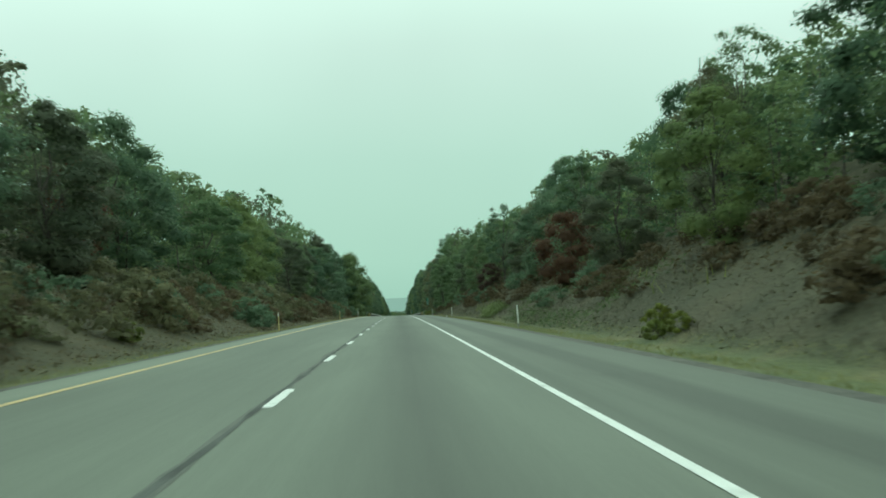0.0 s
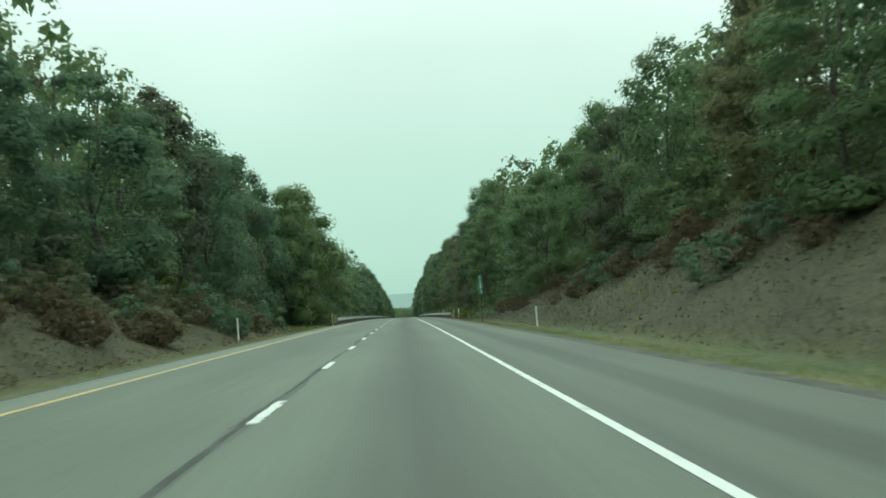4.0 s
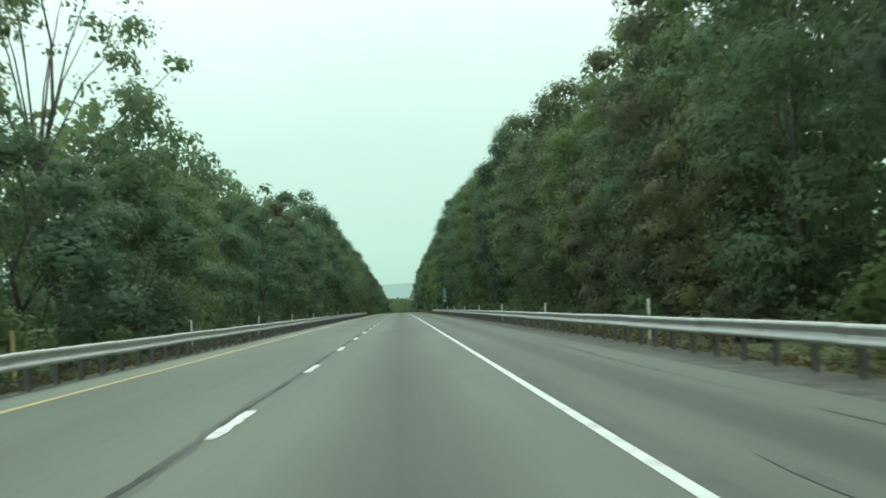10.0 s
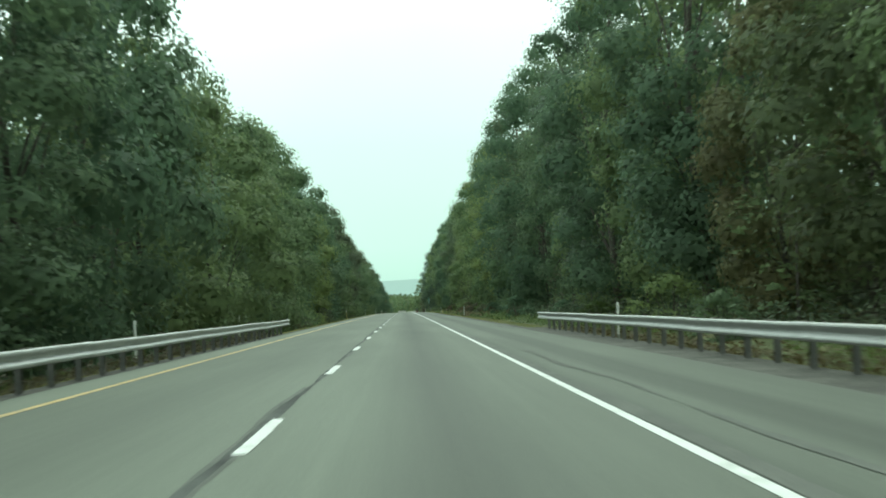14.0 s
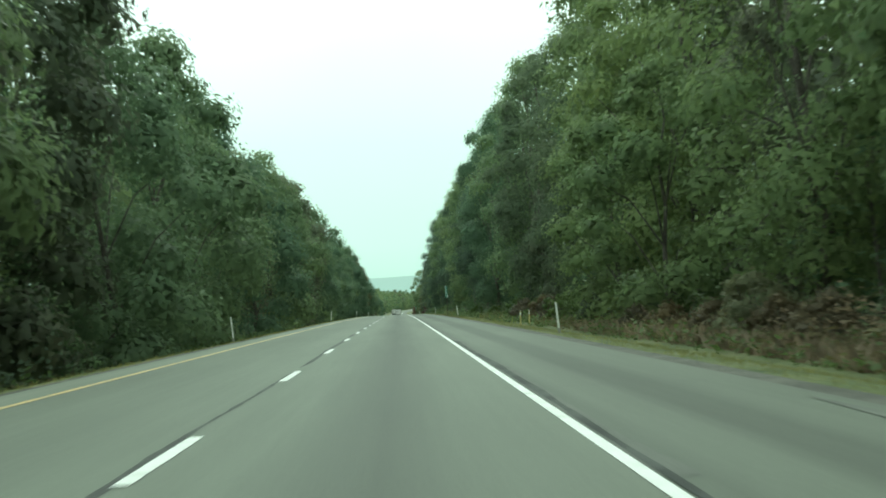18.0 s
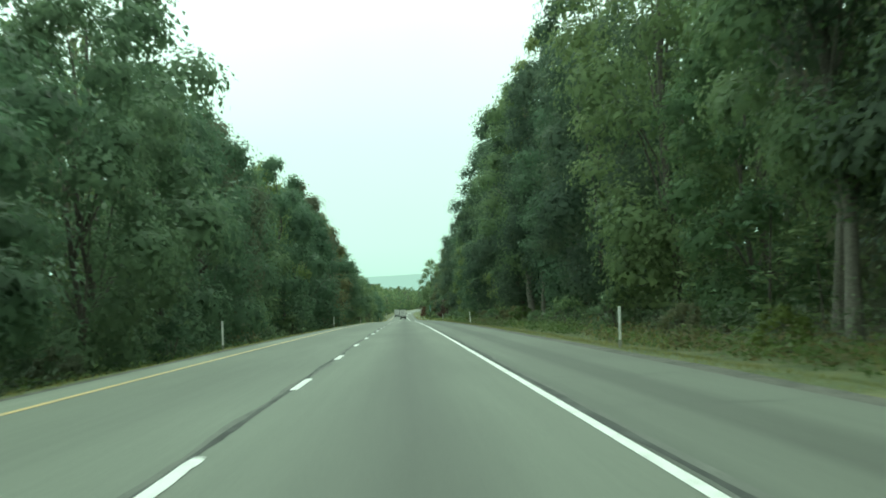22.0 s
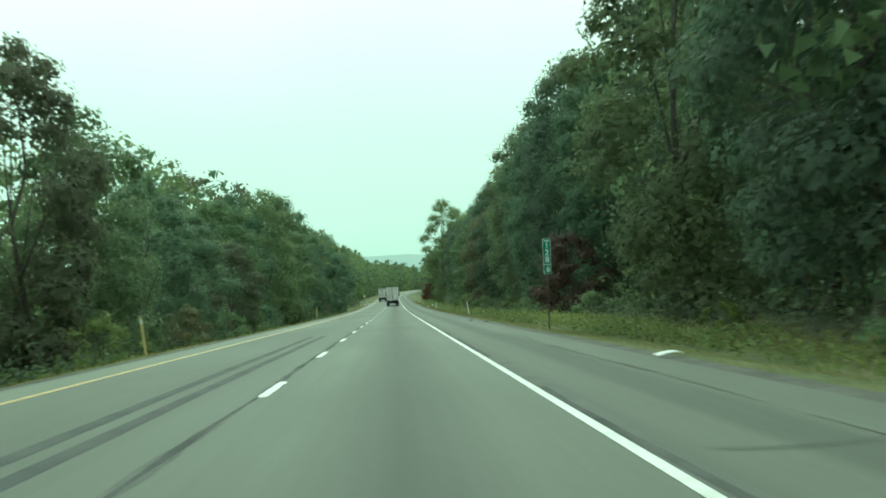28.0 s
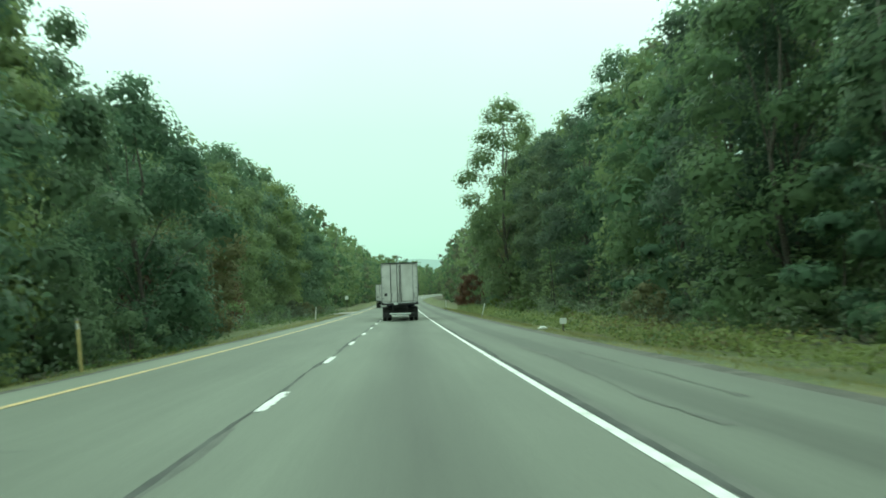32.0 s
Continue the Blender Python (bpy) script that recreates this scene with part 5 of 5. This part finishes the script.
def litter(x, y, s, seed, label="crumpled pale litter on the verge"):
    bm = bmesh.new()
    bmesh.ops.create_icosphere(bm, subdivisions=2, radius=s)
    for v in bm.verts:
        v.co = v.co * (1 + 0.5 * noise.noise(v.co * 6 / s * 0.3 + Vector((seed, 0, 0))))
        v.co.z = v.co.z * 0.5
    me = bpy.data.meshes.new("litter")
    bm.to_mesh(me), bm.free()
    me.materials.append(M["debris"])
    ob = tagged(new("litter", me), label, "litter")
    ob.matrix_basis = pose(x, y, ground_z(x, y) + s * 0.3)


litter(6.2, 148.5, 0.13, 1)
litter(6.4, 1318.5, 0.2, 2)


def tyre_shred(x, y, length, turn, pale=False):
    verts, faces = [], []
    for i in range(9):
        u = i / 8
        a = (u - 0.5) * (1.6 if pale else 0.7)
        px, py = length * math.sin(a) / 1.4, length * (1 - math.cos(a))
        lift = 0.03 + (0.07 if pale else 0.02) * math.sin(math.pi * u)
        wide = 0.2 if pale else 0.09
        verts += [(px, py, lift), (px, py + wide, lift + 0.02), (px, py + wide, lift), (px, py, lift - 0.02)]
    for i in range(8):
        for j in range(4):
            faces.append((4 * i + j, 4 * i + (j + 1) % 4, 4 * i + 4 + (j + 1) % 4, 4 * i + 4 + j))
    faces += [(0, 3, 2, 1), (32, 33, 34, 35)]
    ob = tagged(new("tyre_shred", mesh_of("tyre_shred", verts, faces, M["debris" if pale else "black"])),
                "curved pale strip lying on the shoulder" if pale else "torn black tyre tread on the shoulder", "debris")
    ob.matrix_basis = pose(x, y, road_z(y) - 0.004 if x < 5.05 else ground_z(x, y) + 0.03, 0, 0, turn)


tyre_shred(5.6, 1130.5, 0.6, 15, True)
tyre_shred(5.35, 687.4, 0.45, 4)
tyre_shred(5.02, 685.7, 0.45, -6)
tyre_shred(5.5, 718, 0.2, 40)
tyre_shred(4.9, 499.5, 0.5, -30)
tyre_shred(4.7, 1176, 0.4, 10)
tyre_shred(5.2, 1171, 0.35, 160)


# ---- lorries ----
def wheel(parent, x, y, wide):
    bm = bmesh.new()
    prof = ((0.28, -wide / 2), (0.46, -wide / 2), (0.51, -wide / 2 + 0.05), (0.51, wide / 2 - 0.05), (0.46, wide / 2), (0.28, wide / 2))
    seg = 20
    rings = [[bm.verts.new((q, r * math.cos(2 * math.pi * i / seg), 0.51 + r * math.sin(2 * math.pi * i / seg))) for r, q in prof] for i in range(seg)]
    for i in range(seg):
        for j in range(len(prof) - 1):
            bm.faces.new((rings[i][j], rings[i][j + 1], rings[(i + 1) % seg][j + 1], rings[(i + 1) % seg][j]))
    t = part("tyre", bm, M["black"], parent)
    t.matrix_basis = pose(x, y, 0)
    part("rim", rod(0.285, wide * 0.8, (0, 0, 0.51), "X", 16), M["truck_frame"], t)


def lorry(x, y, label, cab=True):
    root = tagged(new("lorry"), label, "lorry", "lorries ahead")
    root.matrix_basis = pose(x, y, road_z(y), road_tilt(y), 0, 0)
    W, B, T, L = 2.6, 1.25, 4.1, 16.0
    part("trailer_body", box(W, L, T - B - 0.06, (0, L / 2 + 0.06, (T + B) / 2), 0.03), M["truck_white"], root)
    for s in (-1, 1):
        door = part("door", box(W / 2 - 0.09, 0.05, T - B - 0.3, (s * (W / 4 - 0.02), 0.02, (T + B) / 2 + 0.02), 0.012), M["truck_white"], root, "white rear door")
        for rx in ((-0.62, -0.17) if s < 0 else (0.09, 0.95)):
            part("lock_rod", rod(0.024, T - B - 0.2, (rx, -0.03, (T + B) / 2), "Z", 8), M["truck_dark"] if rx < 0.5 else M["truck_frame"], door)
            part("rod_handle", box(0.05, 0.03, 0.36, (rx + 0.07, -0.035, B + 0.55), 0.008), M["truck_frame"], door)
        for i in range(4):
            part("hinge", box(0.14, 0.04, 0.07, (s * (W / 2 - 0.1), -0.02, B + 0.35 + i * 0.75), 0.01), M["truck_frame"], door)
        part("corner_post", box(0.07, 0.1, T - B, (s * (W / 2 - 0.035), 0.02, (T + B) / 2), 0.012), M["truck_frame"], root)
        part("underride_strut", box(0.09, 0.09, 0.62, (s * 0.5, 0.14, B - 0.34), 0.01), M["truck_dark"], root)
        part("mud_flap", box(0.62, 0.02, 0.72, (s * 0.93, 1.0, 0.6)), M["black"], root)
        for k in range(3):
            part("tail_lamp", rod(0.055, 0.03, (s * (0.72 + k * 0.17), -0.03, B - 0.03), "Y", 12), M["truck_red"], root)
    part("roof_rail", box(W, 0.12, 0.06, (0, 0.02, T - 0.01), 0.012), M["truck_dark"], root)
    part("door_gap", box(0.03, 0.02, T - B - 0.3, (0, -0.012, (T + B) / 2)), M["truck_dark"], root)
    part("door_sill", box(W, 0.16, 0.2, (0, 0.03, B - 0.02), 0.015), M["truck_dark"], root)
    part("underride_bar", box(2.1, 0.1, 0.1, (0, 0.12, 0.52), 0.015), M["truck_dark"], root)
    part("reflective_strip", box(1.5, 0.008, 0.09, (0, 0.064, 0.52)), M["sign_white"], root)
    part("number_plate", box(0.3, 0.01, 0.15, (-0.3, -0.06, B - 0.02)), M["sign_white"], root)
    part("sill_strip", box(2.3, 0.008, 0.04, (0, -0.056, B + 0.05)), M["sign_white"], root, "pale reflective tape")
    part("decal", box(0.2, 0.006, 0.2, (-0.98, -0.01, B + 0.62)), M["truck_dark"], root, "small dark placard")
    part("suspension", box(1.9, 2.6, 0.36, (0, 2.3, 0.78), 0.03), M["truck_dark"], root)
    part("chassis", box(1.1, L - 1, 0.3, (0, L / 2, B - 0.2), 0.02), M["truck_dark"], root)
    for yy in (1.7, 2.95):
        part("axle", rod(0.09, 2.2, (0, yy, 0.51), "X", 10), M["truck_dark"], root)
        for xx in (-1.13, -0.8, 0.8, 1.13):
            wheel(root, xx, yy, 0.27)
    if cab:
        part("cab", box(2.45, 4.2, 2.7, (0, L + 2.6, 2.2), 0.25), M["cab_blue"], root)
        for yy in (L - 0.6, L + 0.7, L + 4.4):
            for xx in (-1.05, 1.05):
                wheel(root, xx, yy, 0.3)
        for s in (-1, 1):
            m = part("mirror", box(0.22, 0.12, 0.75, (s * 1.52, L + 3.9, 2.45), 0.03), M["black"], root)
            part("mirror_arm", rod(0.02, 0.5, (s * 1.3, L + 3.9, 2.5), "X", 8), M["black"], m)


lorry(-0.25, 1346, "box lorry with a grimy white trailer and twin rear doors")
lorry(-3.5, 1462, "distant lorry with a white box trailer")


# ---- far ridge ----
def ridge(dist, low, high, seed, xa, xb):
    verts, faces = [], []
    n = 90
    for i in range(n):
        x = xa + (xb - xa) * i / (n - 1)
        h = low + (high - low) * (0.5 + 0.5 * noise.noise(Vector((x * 0.0012, seed, 0)))) + 8 * noise.noise(Vector((x * 0.01, seed, 3)))
        verts += [(x, dist, -150), (x, dist, h), (x, dist + 500, h - 60)]
    for i in range(n - 1):
        for j in range(2):
            faces.append((3 * i + j, 3 * i + 3 + j, 3 * i + 4 + j, 3 * i + 1 + j))
    tagged(new("backdrop", mesh_of("backdrop", verts, faces, M["ridge"], True)), "far wooded ridge, haze painted into its blue-green glow", "hills", kind="structure")


# backdrop sheet whose pale glow paints in the haze of distance
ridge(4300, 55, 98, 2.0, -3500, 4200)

for tree in [t for k in KINDS.values() for t in k] + SHRUBS:
    for o in list(tree.children_recursive) + [tree]:
        bpy.data.objects.remove(o)
